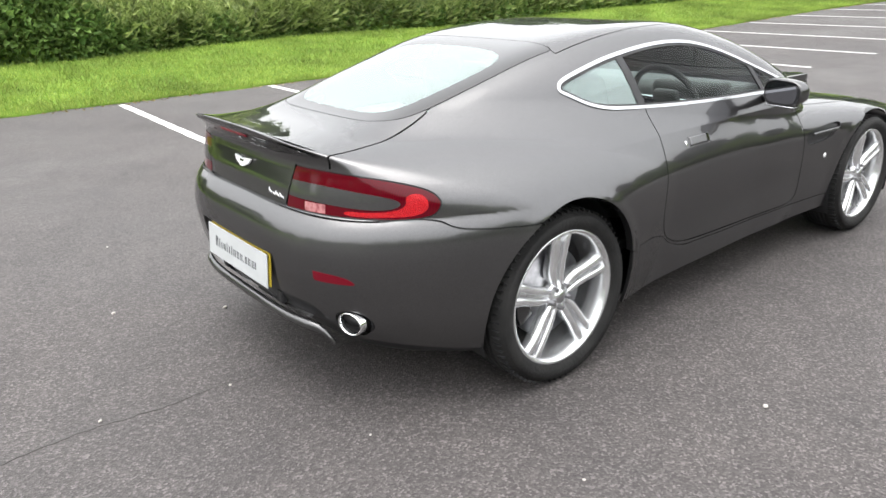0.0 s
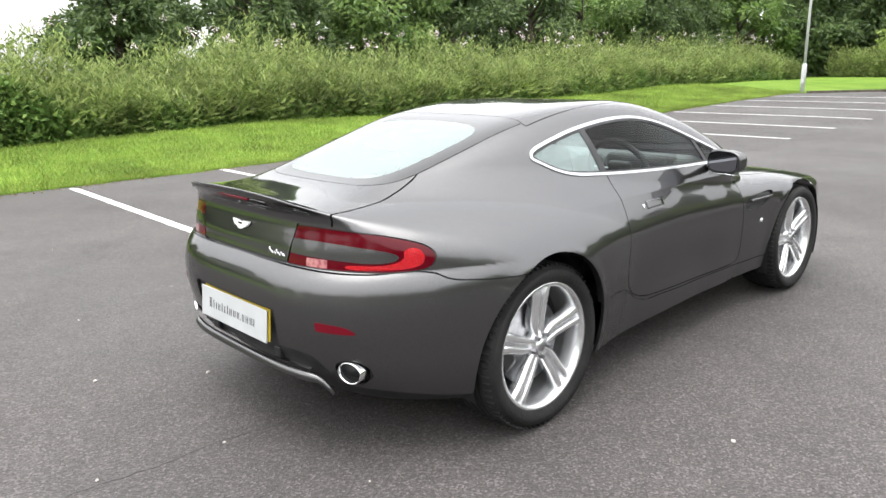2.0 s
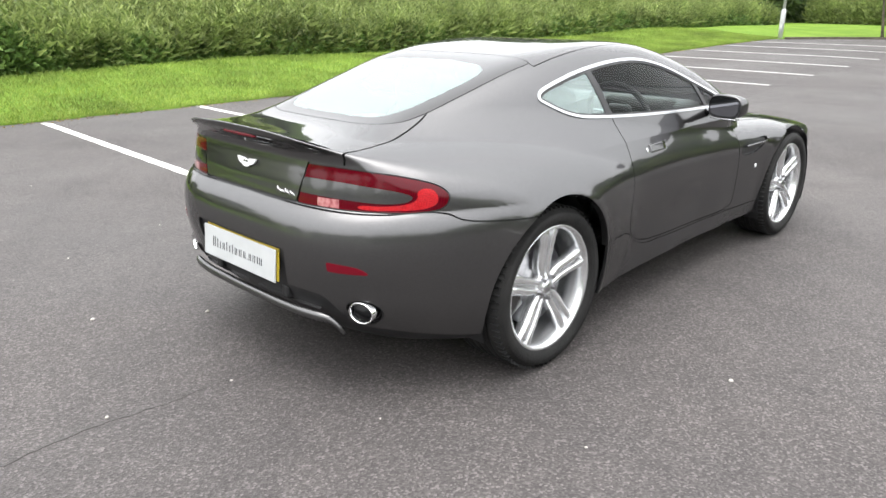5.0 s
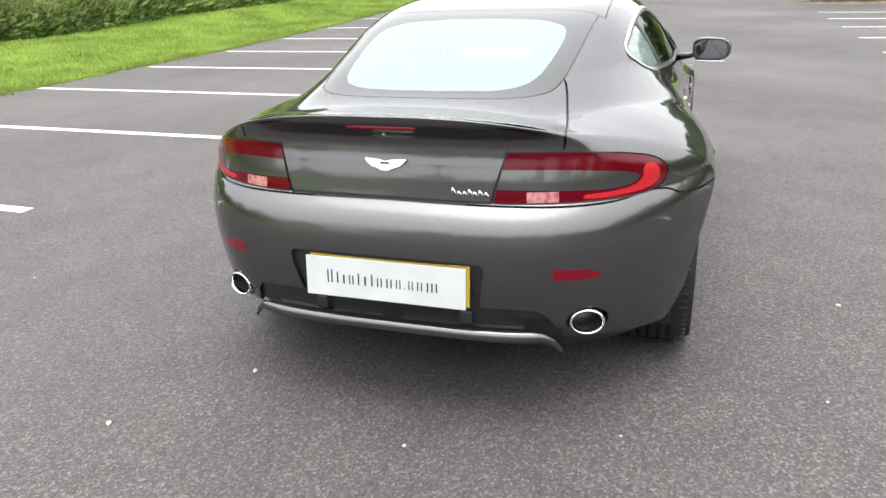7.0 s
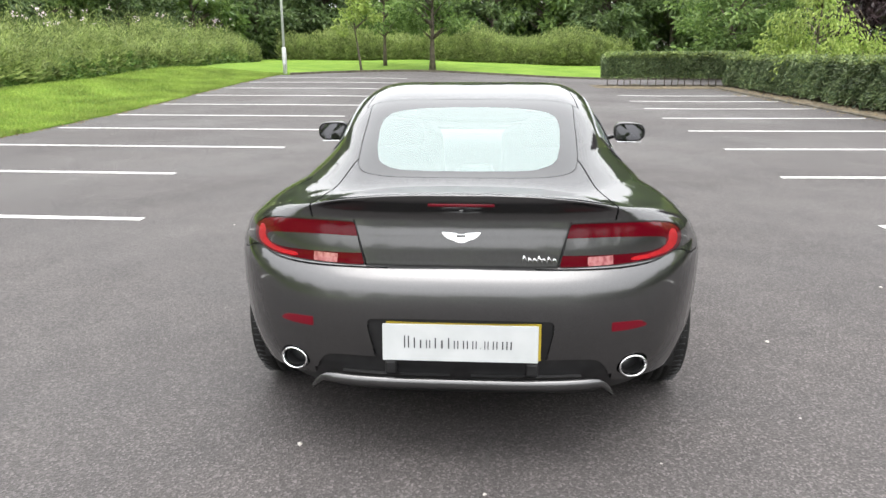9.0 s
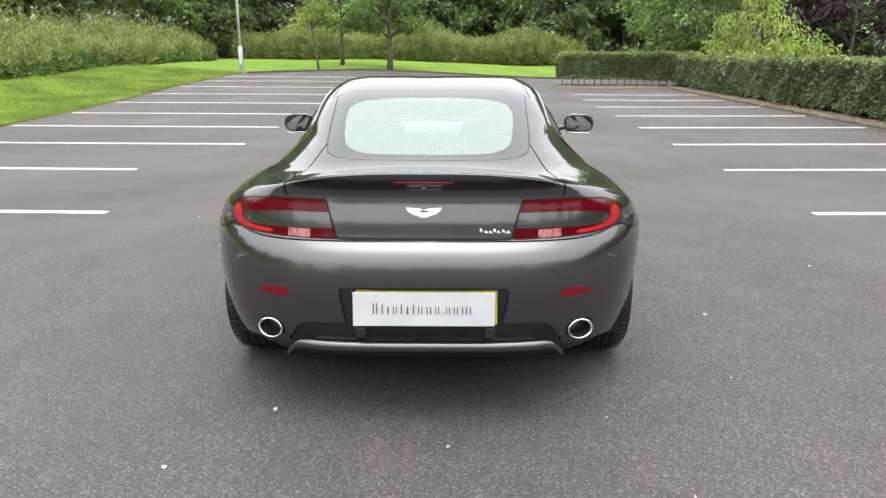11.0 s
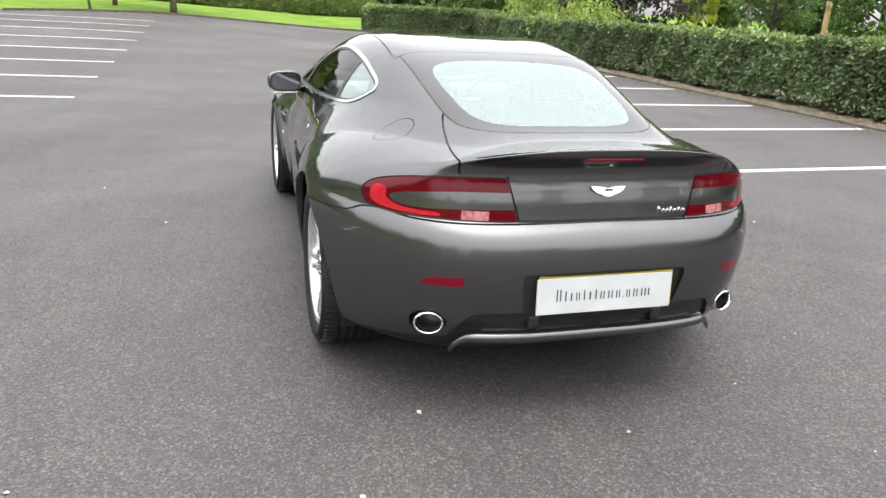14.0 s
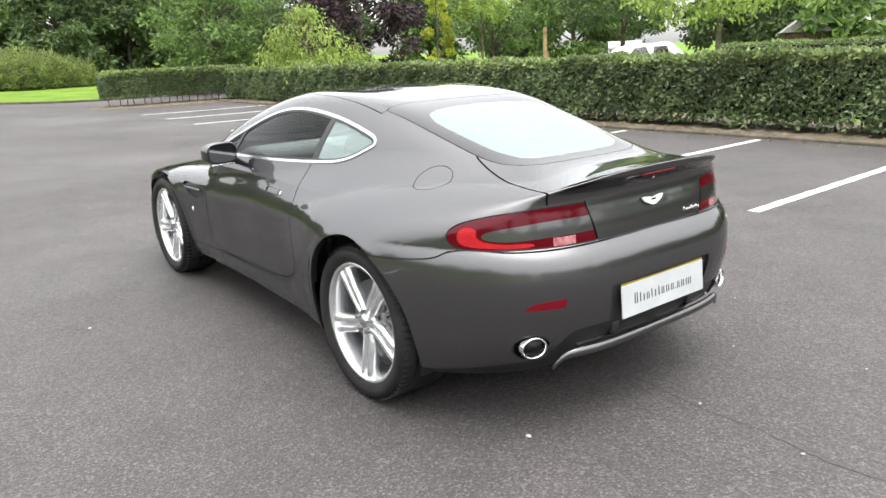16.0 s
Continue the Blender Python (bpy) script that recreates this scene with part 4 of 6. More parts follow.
for k, (left, d) in enumerate(((True, door_l), (False, door_r))):
    sg = 1 if left else -1
    one = lambda m: halves(m)[0 if left else 1]
    door = skin_part("door", d, PAINT, car, "dark grey door")
    skin_part("window_strip", one(chrome), SATIN, car, "bright metal window surround", 0.004, -0.004)
    skin_part("window_seal", one(rubber), BLACK, car, "black window seal", 0)
    skin_part("quarter_window", one(quarter), QUARTER_GLASS, car, "small greenish quarter window", 0, 0.004)
    skin_part("window_upright", one(post), BLACK, car, "black window upright", 0.006)
    skin_part("front_upright", one(post2), BLACK, car, "thin black window upright", 0.006)
    skin_part("door_window", one(door_pane), SIDE_GLASS, door, "closed tinted door window", 0, 0.004)
    skin_part("front_quarter_window", one(front_pane), SIDE_GLASS, car, "small front side window", 0, 0.004)
    skin_part("vent", one(vents), BLACK, car, "black side vent", 0, 0.03)
    # side strake across the vent
    bm = box_bm(2.065, 0, 0.665, 0.26, 0.012, 0.016, 0.005)
    for v, y in zip(bm.verts, flank_ys([v.co.x for v in bm.verts], [v.co.z for v in bm.verts])):
        v.co.y += sg * (float(y) + 0.001)
    part("side_strake", bm, PAINT, car, "dark grey side strake", True)
    bm = lathe([(0.0001, 0.004), (0.017, 0.003), (0.019, 0.0), (0.019, -0.01)], 20)
    if left is False:
        bmesh.ops.scale(bm, vec=(1, -1, 1), verts=bm.verts[:])
    part("side_repeater", bm, BADGE, car, "small round clear side repeater", True, pose(2.08, sg * (flank_y(2.08, 0.535) + 0.001), 0.535) @ Matrix.Scale(0.7, 4))
    # flush door handle in a shallow frame, and its lock
    def on_flank(bm, proud):
        """Lays a flat piece, built round y = 0, on the skin."""
        at = flank_ys([v.co.x for v in bm.verts], [v.co.z for v in bm.verts])
        for v, y in zip(bm.verts, at):
            v.co.y = sg * (float(y) + v.co.y + proud)
        bmesh.ops.recalc_face_normals(bm, faces=bm.faces[:])
        return bm

    bm = box_bm(0.905, 0, 0.791, 0.150, 0.004, 0.034)
    bmesh.ops.subdivide_edges(bm, edges=bm.edges[:], cuts=5, use_grid_fill=True)
    part("door_handle", on_flank(bm, 0.0006), PAINT, door, "flush dark grey handle", True)
    bm = bmesh.new()
    for cx, cz, sx, sz in ((0.905, 0.8095, 0.158, 0.0022), (0.905, 0.7725, 0.158, 0.0022), (0.8265, 0.791, 0.0022, 0.037), (0.9835, 0.791, 0.0022, 0.037)):
        box_bm(cx, 0, cz, sx, 0.003, sz, 0, 1, bm)
    bmesh.ops.subdivide_edges(bm, edges=bm.edges[:], cuts=3, use_grid_fill=True)
    part("handle_surround", on_flank(bm, 0.0), GLOSS_BLACK, door, "dark handle outline")
    part("door_lock", on_flank(box_bm(0.80, 0, 0.788, 0.012, 0.006, 0.02, 0.002), 0.002), CHROME, door, "small chrome lock", True)
    # lamp: red C-shaped lens round a body-coloured band
    lens = one(lamp_all)
    band, lens = cut(lens, lamp_f(lens, LAMP_BAND))
    rev_f = np.maximum(np.abs(wrap(lens[0]) - 0.476) - 0.049, np.abs(lens[0][:, 2] - 0.757) - 0.0155)
    rev, lens = cut(lens, rev_f)
    glow_f = lambda m: np.maximum(outline_distance(wrap(m[0]), m[0][:, 2], rounded([(0.60, 0.743), (0.80, 0.744), (0.865, 0.756), (0.878, 0.785), (0.86, 0.815), (0.825, 0.822), (0.805, 0.808), (0.812, 0.785), (0.78, 0.765), (0.70, 0.757), (0.60, 0.760)], 2)), -1.0)
    glow, lens = cut(lens, glow_f(lens))
    lamp = skin_part("tail_light", lens, LENS, car, "wraparound red tail light")
    skin_part("lamp_band", band, PAINT, lamp, "dark grey band across the lamp", 0.01, -0.001)
    skin_part("reversing_lens", rev, LENS_CLEAR, lamp, "clear reversing lens", 0.004)
    skin_part("inner_reflector", glow, LENS_BRIGHT, lamp, "bright red ribbed reflector", 0.004)
    skin_part("lamp_joint", one(seam_lamp), BLACK, car, "dark joint round the lamp", 0, 0.006)
    skin_part("reflector", one(reflectors), LENS_DARK, bump_part, "small dark red reflector", 0.004, -0.001)

# exhausts: oval bright tips with dark pipes
for sg in (1, -1):
    tip = lathe([(0.038, 0.10), (0.039, 0.0), (0.0405, -0.012), (0.0445, -0.016), (0.0475, -0.010), (0.0475, 0.06)], 40)
    for v in tip.verts:
        v.co.x *= 1.12
    tip_ob = part("exhaust_tip", tip, CHROME, bump_part, "oval chrome exhaust tip", True, pose(-0.738, sg * EX_Y, EX_Z, 0, 0, -90 - sg * 16) @ Matrix.Diagonal((1.0, 1, 0.87, 1)))
    pipe = lathe([(0.0001, 0.09), (0.037, 0.088), (0.0375, 0.004)], 32)
    for v in pipe.verts:
        v.co.x *= 1.12
    part("exhaust_pipe", pipe, BLACK, tip_ob, "dark exhaust pipe", True)
    well = lathe([(0.0001, 0.12), (0.056, 0.115), (0.057, 0.0)], 32)
    for v in well.verts:
        v.co.x *= 1.12
    part("exhaust_well", well, BLACK, bump_part, "black exhaust well", True, pose(-0.716, sg * EX_Y, EX_Z, 0, 0, -90 - sg * 16) @ Matrix.Diagonal((0.98, 1, 0.9, 1)))

# number plates: a white dealer plate over a yellow one
TILT_PLATE = pose(-0.871, 0, 0.491, 0, 5, 0)
plate = part("plate", box_bm(0, 0, 0, 0.006, 0.522, 0.128, 0.002, 1), PLATE, bump_part, "white plate with dark print", False, TILT_PLATE)
part("yellow_plate", box_bm(0.009, -0.010, 0.006, 0.006, 0.520, 0.128, 0.002, 1), PLATE_YELLOW, bump_part, "yellow plate behind the white one", False, TILT_PLATE)
# print: plain bars with the rhythm of the lettering
bm = bmesh.new()
yy = 0.192
for wide, tall in ((0.026, 0.042), (0.014, 0.036), (0.016, 0.028), (0.022, 0.028), (0.014, 0.036), (0.018, 0.028), (0.014, 0.036), (0.024, 0.028), (0.026, 0.028), (0.022, 0.028), (0.006, 0.006), (0.021, 0.028), (0.024, 0.028), (0.042, 0.028)):
    bars = 1 if wide < 0.02 else (3 if wide > 0.04 else 2)
    for j in range(bars):
        y0 = yy - wide * (j + 0.5) / bars
        box_bm(-0.0036, y0, -0.018 + tall / 2, 0.0016, wide / bars * 0.30, tall, 0, 1, bm)
    yy -= wide + 0.0062
part("plate_print", bm, INK, plate, "dark bars of print")

# winged emblem and script badge on the tailgate, drawn as plain shapes
bm = bmesh.new()
WING = [(0.0, 0.012), (0.012, 0.014), (0.02, 0.017), (0.066, 0.020), (0.068, 0.016), (0.058, 0.004), (0.044, -0.005), (0.026, -0.010), (0.014, -0.016), (0.0, -0.018)]
ring = [bm.verts.new((-0.004, y, z)) for y, z in WING] + [bm.verts.new((-0.004, -y, z)) for y, z in WING[-2:0:-1]]
f = bm.faces.new(ring)
made = bmesh.ops.extrude_face_region(bm, geom=[f])
for v in made["geom"]:
    if isinstance(v, bmesh.types.BMVert):
        v.co.x += 0.008
bmesh.ops.recalc_face_normals(bm, faces=bm.faces[:])
emblem = part("emblem", bm, BADGE, tailgate, "small chrome winged emblem", False, pose(-0.803, 0, 0.838, 0, 13, 0) @ Matrix.Scale(0.95, 4))
part("emblem_bar", box_bm(-0.006, 0, 0.006, 0.002, 0.03, 0.007), GLOSS_BLACK, emblem, "dark bar")
bm = bmesh.new()
for j, (dy, h) in enumerate(((0.0, 0.022), (0.016, 0.014), (0.030, 0.014), (0.043, 0.020), (0.056, 0.014), (0.071, 0.018), (0.086, 0.014))):
    tube([(-0.001, -dy, 0.0), (-0.003, -dy - 0.004, h)], 0.0014, 6, bm)
    tube([(-0.003, -dy - 0.004, h * 0.95), (-0.002, -dy - 0.011, h * 0.45), (-0.001, -dy - 0.014, 0.001)], 0.0012, 6, bm)
part("script_badge", bm, CHROME, tailgate, "chrome script badge drawn as strokes", True, pose(-0.806, -0.203, 0.756, 0, 13, 0) @ Matrix.Scale(1.15, 4))
part("tailgate_button", lathe([(0.0001, -0.006), (0.006, -0.004), (0.007, 0.004)], 16), SATIN, tailgate, "small tailgate button", True, pose(-0.800, 0, 0.930, 0, 0, -90))
# parking sensors and the tow eye cover
for y in (0.24, -0.245):
    part("slot_bracket", box_bm(-0.815, y, 0.378, 0.03, 0.042, 0.05, 0.008), BLACK, bump_part, "black bracket")


# wheels
def wheel(axle_x, side, width, hub_y, turn):
    w = new("wheel")
    w.parent = car
    w.matrix_basis = pose(axle_x, side * hub_y, 0.340) @ (pose(0, 0, 0) if side > 0 else pose(0, 0, 0, 0, 0, 180))
    tagged(w, "silver five-spoke alloy wheel with a low tyre")
    # local y points outward
    R, rim = 0.340, 0.260
    outer = 0.024
    tread = [(rim - 0.004, outer - 0.012), (rim + 0.010, outer + 0.004), (rim + 0.030, outer + 0.011), (rim + 0.055, outer + 0.012), (R - 0.024, outer + 0.006), (R - 0.010, outer - 0.012), (R - 0.003, outer - 0.032)]
    back = outer - width
    for k in range(5):
        g = outer - 0.032 - (width - 0.064) * (k + 1) / 6
        tread += [(R, g + 0.016), (R, g + 0.005), (R - 0.007, g + 0.004), (R - 0.007, g - 0.004), (R, g - 0.005)]
    tread += [(R - 0.003, back + 0.032), (R - 0.012, back + 0.01), (rim + 0.05, back), (rim, back + 0.02)]
    tyre = part("tyre", lathe(tread, 96), RUBBER, w, "low-profile black tyre", True)
    # tread blocks' cross grooves on the shoulder
    bm = bmesh.new()
    for k in range(72):
        a = 2 * math.pi * k / 72
        box_bm(0, outer - 0.022, R - 0.006, 0.0045, 0.036, 0.010, 0, 1, bm)
        bmesh.ops.rotate(bm, cent=(0, 0, 0), matrix=Matrix.Rotation(a, 3, "Y"), verts=bm.verts[-8:])
    part("tread_pattern", bm, BLACK, tyre, "dark tread cuts")["kind"] = "stuff"
    part("rim", lathe([(rim - 0.012, back + 0.03), (rim - 0.03, outer - 0.09), (rim - 0.022, outer - 0.03), (rim - 0.014, outer - 0.010), (rim - 0.006, outer - 0.004), (rim + 0.002, outer - 0.002), (rim + 0.003, outer - 0.010)], 96), ALLOY, w, "bright rim", True)
    # each spoke: two ribs that part towards the rim, hollow between
    spoke_profile = [(0.030, -0.010, 0.026, 0.0), (0.055, -0.010, 0.030, 0.003), (0.085, -0.009, 0.037, 0.006), (0.115, -0.007, 0.040, 0.006), (0.15, -0.003, 0.040, 0.003), (0.20, 0.002, 0.044, -0.003), (0.253, 0.006, 0.053, -0.006)]
    for k in range(5):
        bm = bmesh.new()
        rows = []
        for r, o, hw, sx in spoke_profile:
            g = 0.006 + 0.020 * min(1.0, max(0.0, (r - 0.05) / 0.1))
            pts = [(-hw, o - 0.040), (-hw, o - 0.010), (-hw * 0.80, o + 0.005), (-hw * 0.42, o + 0.007), (-hw * 0.24, o + 0.003), (-hw * 0.16, o - g), (hw * 0.10, o - g), (hw * 0.18, o + 0.001), (hw * 0.36, o + 0.006), (hw * 0.76, o + 0.003), (hw, o - 0.012), (hw, o - 0.040)]
            rows.append([bm.verts.new((x + sx, y, r)) for x, y in pts])
        for a, b in zip(rows, rows[1:]):
            for j in range(len(a)):
                jn = (j + 1) % len(a)
                bm.faces.new((a[j], a[jn], b[jn], b[j]))
        bm.faces.new(rows[0])
        bm.faces.new(rows[-1][::-1])
        bmesh.ops.recalc_face_normals(bm, faces=bm.faces[:])
        bmesh.ops.bevel(bm, geom=bm.edges[:], offset=0.0022, segments=1, affect="EDGES")
        bmesh.ops.rotate(bm, cent=(0, 0, 0), matrix=Matrix.Rotation(radians(turn + 72 * k), 3, "Y"), verts=bm.verts[:])
        part("spoke", bm, ALLOY, w, "", True)
    hub = part("hub", lathe([(0.0001, 0.006), (0.026, 0.005), (0.030, 0.0), (0.032, -0.004), (0.050, -0.006), (0.060, -0.014), (0.062, -0.04)], 40), ALLOY, w, "", True)
    part("centre_cap", lathe([(0.0001, 0.009), (0.020, 0.008), (0.024, 0.004)], 32), SATIN, hub, "bright centre cap", True)
    for k in range(5):
        a = radians(turn + 36 + 72 * k)
        bm = bmesh.new()
        bmesh.ops.create_cone(bm, cap_ends=True, segments=6, radius1=0.010, radius2=0.009, depth=0.024)
        bmesh.ops.rotate(bm, cent=(0, 0, 0), matrix=Matrix.Rotation(radians(-90), 3, "X"), verts=bm.verts[:])
        part("wheel_nut", bm, DISC, hub, "", False, pose(0.046 * math.sin(a), 0.0, 0.046 * math.cos(a)))
    part("brake_disc", lathe([(0.06, -0.045), (0.085, -0.05), (0.09, -0.062), (0.172, -0.062), (0.172, -0.09), (0.09, -0.09)], 64), DISC, w, "grey brake disc", True)
    bm = bmesh.new()
    steps = 9
    for j in range(steps):
        a = radians(-118 + 56 * j / (steps - 1))
        for r, o in ((0.115, -0.045), (0.182, -0.045), (0.182, -0.105), (0.115, -0.105)):
            bm.verts.new((r * math.sin(a) * (-1 if side < 0 else 1), o, r * math.cos(a)))
    bm.verts.ensure_lookup_table()
    for j in range(steps - 1):
        for k in range(4):
            bm.faces.new((bm.verts[4 * j + k], bm.verts[4 * j + (k + 1) % 4], bm.verts[4 * j + 4 + (k + 1) % 4], bm.verts[4 * j + 4 + k]))
    bm.faces.new(bm.verts[0:4])
    bm.faces.new(bm.verts[4 * steps - 4:4 * steps])
    bmesh.ops.recalc_face_normals(bm, faces=bm.faces[:])
    part("brake_caliper", bm, GLOSS_BLACK, w, "dark brake caliper")
    part("wheel_back", lathe([(0.0001, -0.12), (0.235, -0.12), (0.236, -0.10)], 48), BLACK, w, "dark dish behind the brake", True)
    return w


wheel(0.0, -1, 0.275, 0.870, 2)
wheel(0.0, 1, 0.275, 0.870, 36)
wheel(2.60, -1, 0.235, 0.822, 14)
wheel(2.60, 1, 0.235, 0.822, 30)

# arch liners
for ax, wide in ARCH_WIDE:
    for sg in (1, -1):
        bm = lathe([(0.0001, 0.50), (0.36, 0.50), (R_ARCH + 0.005, 0.56), (R_ARCH + 0.006, 0.84)], 64)
        bmesh.ops.scale(bm, vec=(wide, sg, 1), verts=bm.verts[:])
        cutters = [v for v in bm.verts if v.co.z < -0.17]
        bmesh.ops.delete(bm, geom=cutters, context="VERTS")
        part("arch_liner", bm, BLACK, car, "black wheel arch liner", True, pose(ax - 0.004, 0, 0.345 - 0.02 * (ax > 1)))

# mirrors
for sg in (1, -1):
    bm = bmesh.new()
    bmesh.ops.create_uvsphere(bm, u_segments=32, v_segments=20, radius=1.0)
    for v in bm.verts:
        x, y, z = v.co
        k = (abs(x) ** 3 + abs(y) ** 3 + abs(z) ** 3) ** (-1 / 3)
        x, y, z = x * k, y * k, z * k
        if x < -0.3:
            x = -0.3 - (abs(x) - 0.3) * 0.15
        v.co = (x * 0.085, y * 0.112, z * 0.071 * (1 - 0.12 * y * sg))
    mir = part("door_mirror", bm, PAINT, car, "dark door mirror", True, pose(1.385, 0.885 if sg > 0 else -0.925, 0.948, 0, 0, sg * 8) @ Matrix.Scale(0.84, 4))
    bm = bmesh.new()
    bmesh.ops.create_circle(bm, cap_ends=True, segments=40, radius=1.0)
    for v in bm.verts:
        x, y = v.co.x, v.co.y
        k = (abs(x) ** 3.4 + abs(y) ** 3.4) ** (-1 / 3.4)
        v.co = (-0.0405, x * k * 0.092, y * k * 0.054)
    part("mirror_glass", bm, MIRROR, mir, "mirror glass")
    bm = bmesh.new()
    bmesh.ops.create_circle(bm, cap_ends=True, segments=40, radius=1.0)
    for v in bm.verts:
        x, y = v.co.x, v.co.y
        k = (abs(x) ** 3.2 + abs(y) ** 3.2) ** (-1 / 3.2)
        v.co = (-0.0375, x * k * 0.105, y * k * 0.064)
    part("mirror_surround", bm, GLOSS_BLACK, mir, "black mirror surround")
    part("mirror_strip", box_bm(-0.022, 0.0, -0.070, 0.05, 0.17, 0.008, 0.003), SATIN, mir, "bright lower strip", True)
    part("mirror_arm", tube([(1.42, sg * 0.86, 0.925), (1.46, sg * 0.82, 0.905), (1.52, sg * 0.755, 0.89)], [0.012, 0.014, 0.022], 10), GLOSS_BLACK, car, "black mirror arm", True)

# ---- cabin ----
part("cabin_floor", box_bm(0.85, 0, 0.33, 2.2, 1.30, 0.04), LEATHER, car, "dark cabin floor")
part("parcel_shelf", box_bm(-0.06, 0, 0.85, 0.70, 1.10, 0.05, 0.02), PALE_TRIM, car, "pale lining of the luggage shelf", True)
for sg in (1, -1):
    part("door_lining", box_bm(1.20, sg * 0.665, 0.66, 1.15, 0.06, 0.40, 0.03), LEATHER, car, "dark door lining", True)
    sy = sg * 0.36
    seat = part("seat", box_bm(0.92, sy, 0.50, 0.52, 0.46, 0.18, 0.06, 3), LEATHER, car, "black leather seat", True)
    bm = box_bm(0, 0, 0.30, 0.16, 0.46, 0.62, 0.06, 3)
    for v in bm.verts:
        v.co.y *= 1.0 - 0.35 * max(0.0, v.co.z - 0.30)
    part("seat_back", bm, LEATHER, seat, "seat back", True, pose(0.68, sy, 0.48, 0, -16, 0))
    part("headrest", box_bm(0.455, sy, 1.04, 0.09, 0.25, 0.13, 0.04, 3), LEATHER, seat, "headrest", True)
part("rear_bulkhead", box_bm(0.33, 0, 0.65, 0.06, 1.16, 0.40, 0.02), LEATHER, car, "dark panel behind the seats", True)
part("dashboard", box_bm(1.66, 0, 0.79, 0.36, 1.24, 0.26, 0.08, 4), LEATHER, car, "dark dashboard", True)
part("binnacle", box_bm(1.52, -0.36, 0.90, 0.16, 0.40, 0.09, 0.04, 3), LEATHER, car, "hooded instrument binnacle", True)
part("centre_console", box_bm(1.15, 0, 0.58, 0.9, 0.22, 0.30, 0.05, 3), LEATHER, car, "dark centre console", True)
bm = bmesh.new()
tube([(0, 0.185 * math.cos(a), 0.185 * math.sin(a)) for a in [2 * math.pi * k / 40 for k in range(41)]], 0.016, 10, bm, False)
swheel = part("steering_wheel", bm, LEATHER, car, "black steering wheel", True, pose(1.30, -0.36, 0.86, 0, -24, 0))
part("wheel_boss", box_bm(0.01, 0, 0, 0.05, 0.14, 0.11, 0.02, 3), LEATHER, swheel, "boss", True)
for a in (0, 180, 270):
    part("wheel_spoke", box_bm(0.005, 0.115, 0, 0.02, 0.14, 0.03, 0.006), SATIN, swheel, "satin spoke", True, pose(0, 0, 0, a, 0, 0))
part("interior_mirror", box_bm(1.38, 0, 1.13, 0.03, 0.22, 0.06, 0.012), GLOSS_BLACK, car, "interior mirror", True)

# ---- greenery ----
def leaves(P, D, size, width=0.5, fold=0.18, spread=0.35):
    """Leaf blades as folded diamonds: roots P, directions D, sizes (n,)."""
    n = len(P)
    D = D / np.maximum(np.linalg.norm(D, axis=1, keepdims=True), 1e-9)
    S = np.cross(D, rng.normal(size=(n, 3)))
    S /= np.maximum(np.linalg.norm(S, axis=1, keepdims=True), 1e-9)
    U = np.cross(S, D)
    L = (size * (1 + spread * rng.uniform(-1, 1, n)))[:, None]
    mid = P + D * L * 0.45
    V = np.stack([P, mid + S * L * width * 0.5 + U * L * fold, P + D * L - U * L * 0.1, mid - S * L * width * 0.5 + U * L * fold], 1).reshape(-1, 3)
    b = np.arange(n) * 4
    T = np.concatenate([np.stack([b, b + 1, b + 2], 1), np.stack([b, b + 2, b + 3], 1)])
    return V, T


def merge(parts_list):
    V, T, ids, off = [], [], [], 0
    for v, t, k in parts_list:
        V.append(v), T.append(t + off), ids.append(np.full(len(t), k))
        off += len(v)
    return np.concatenate(V), np.concatenate(T), np.concatenate(ids)


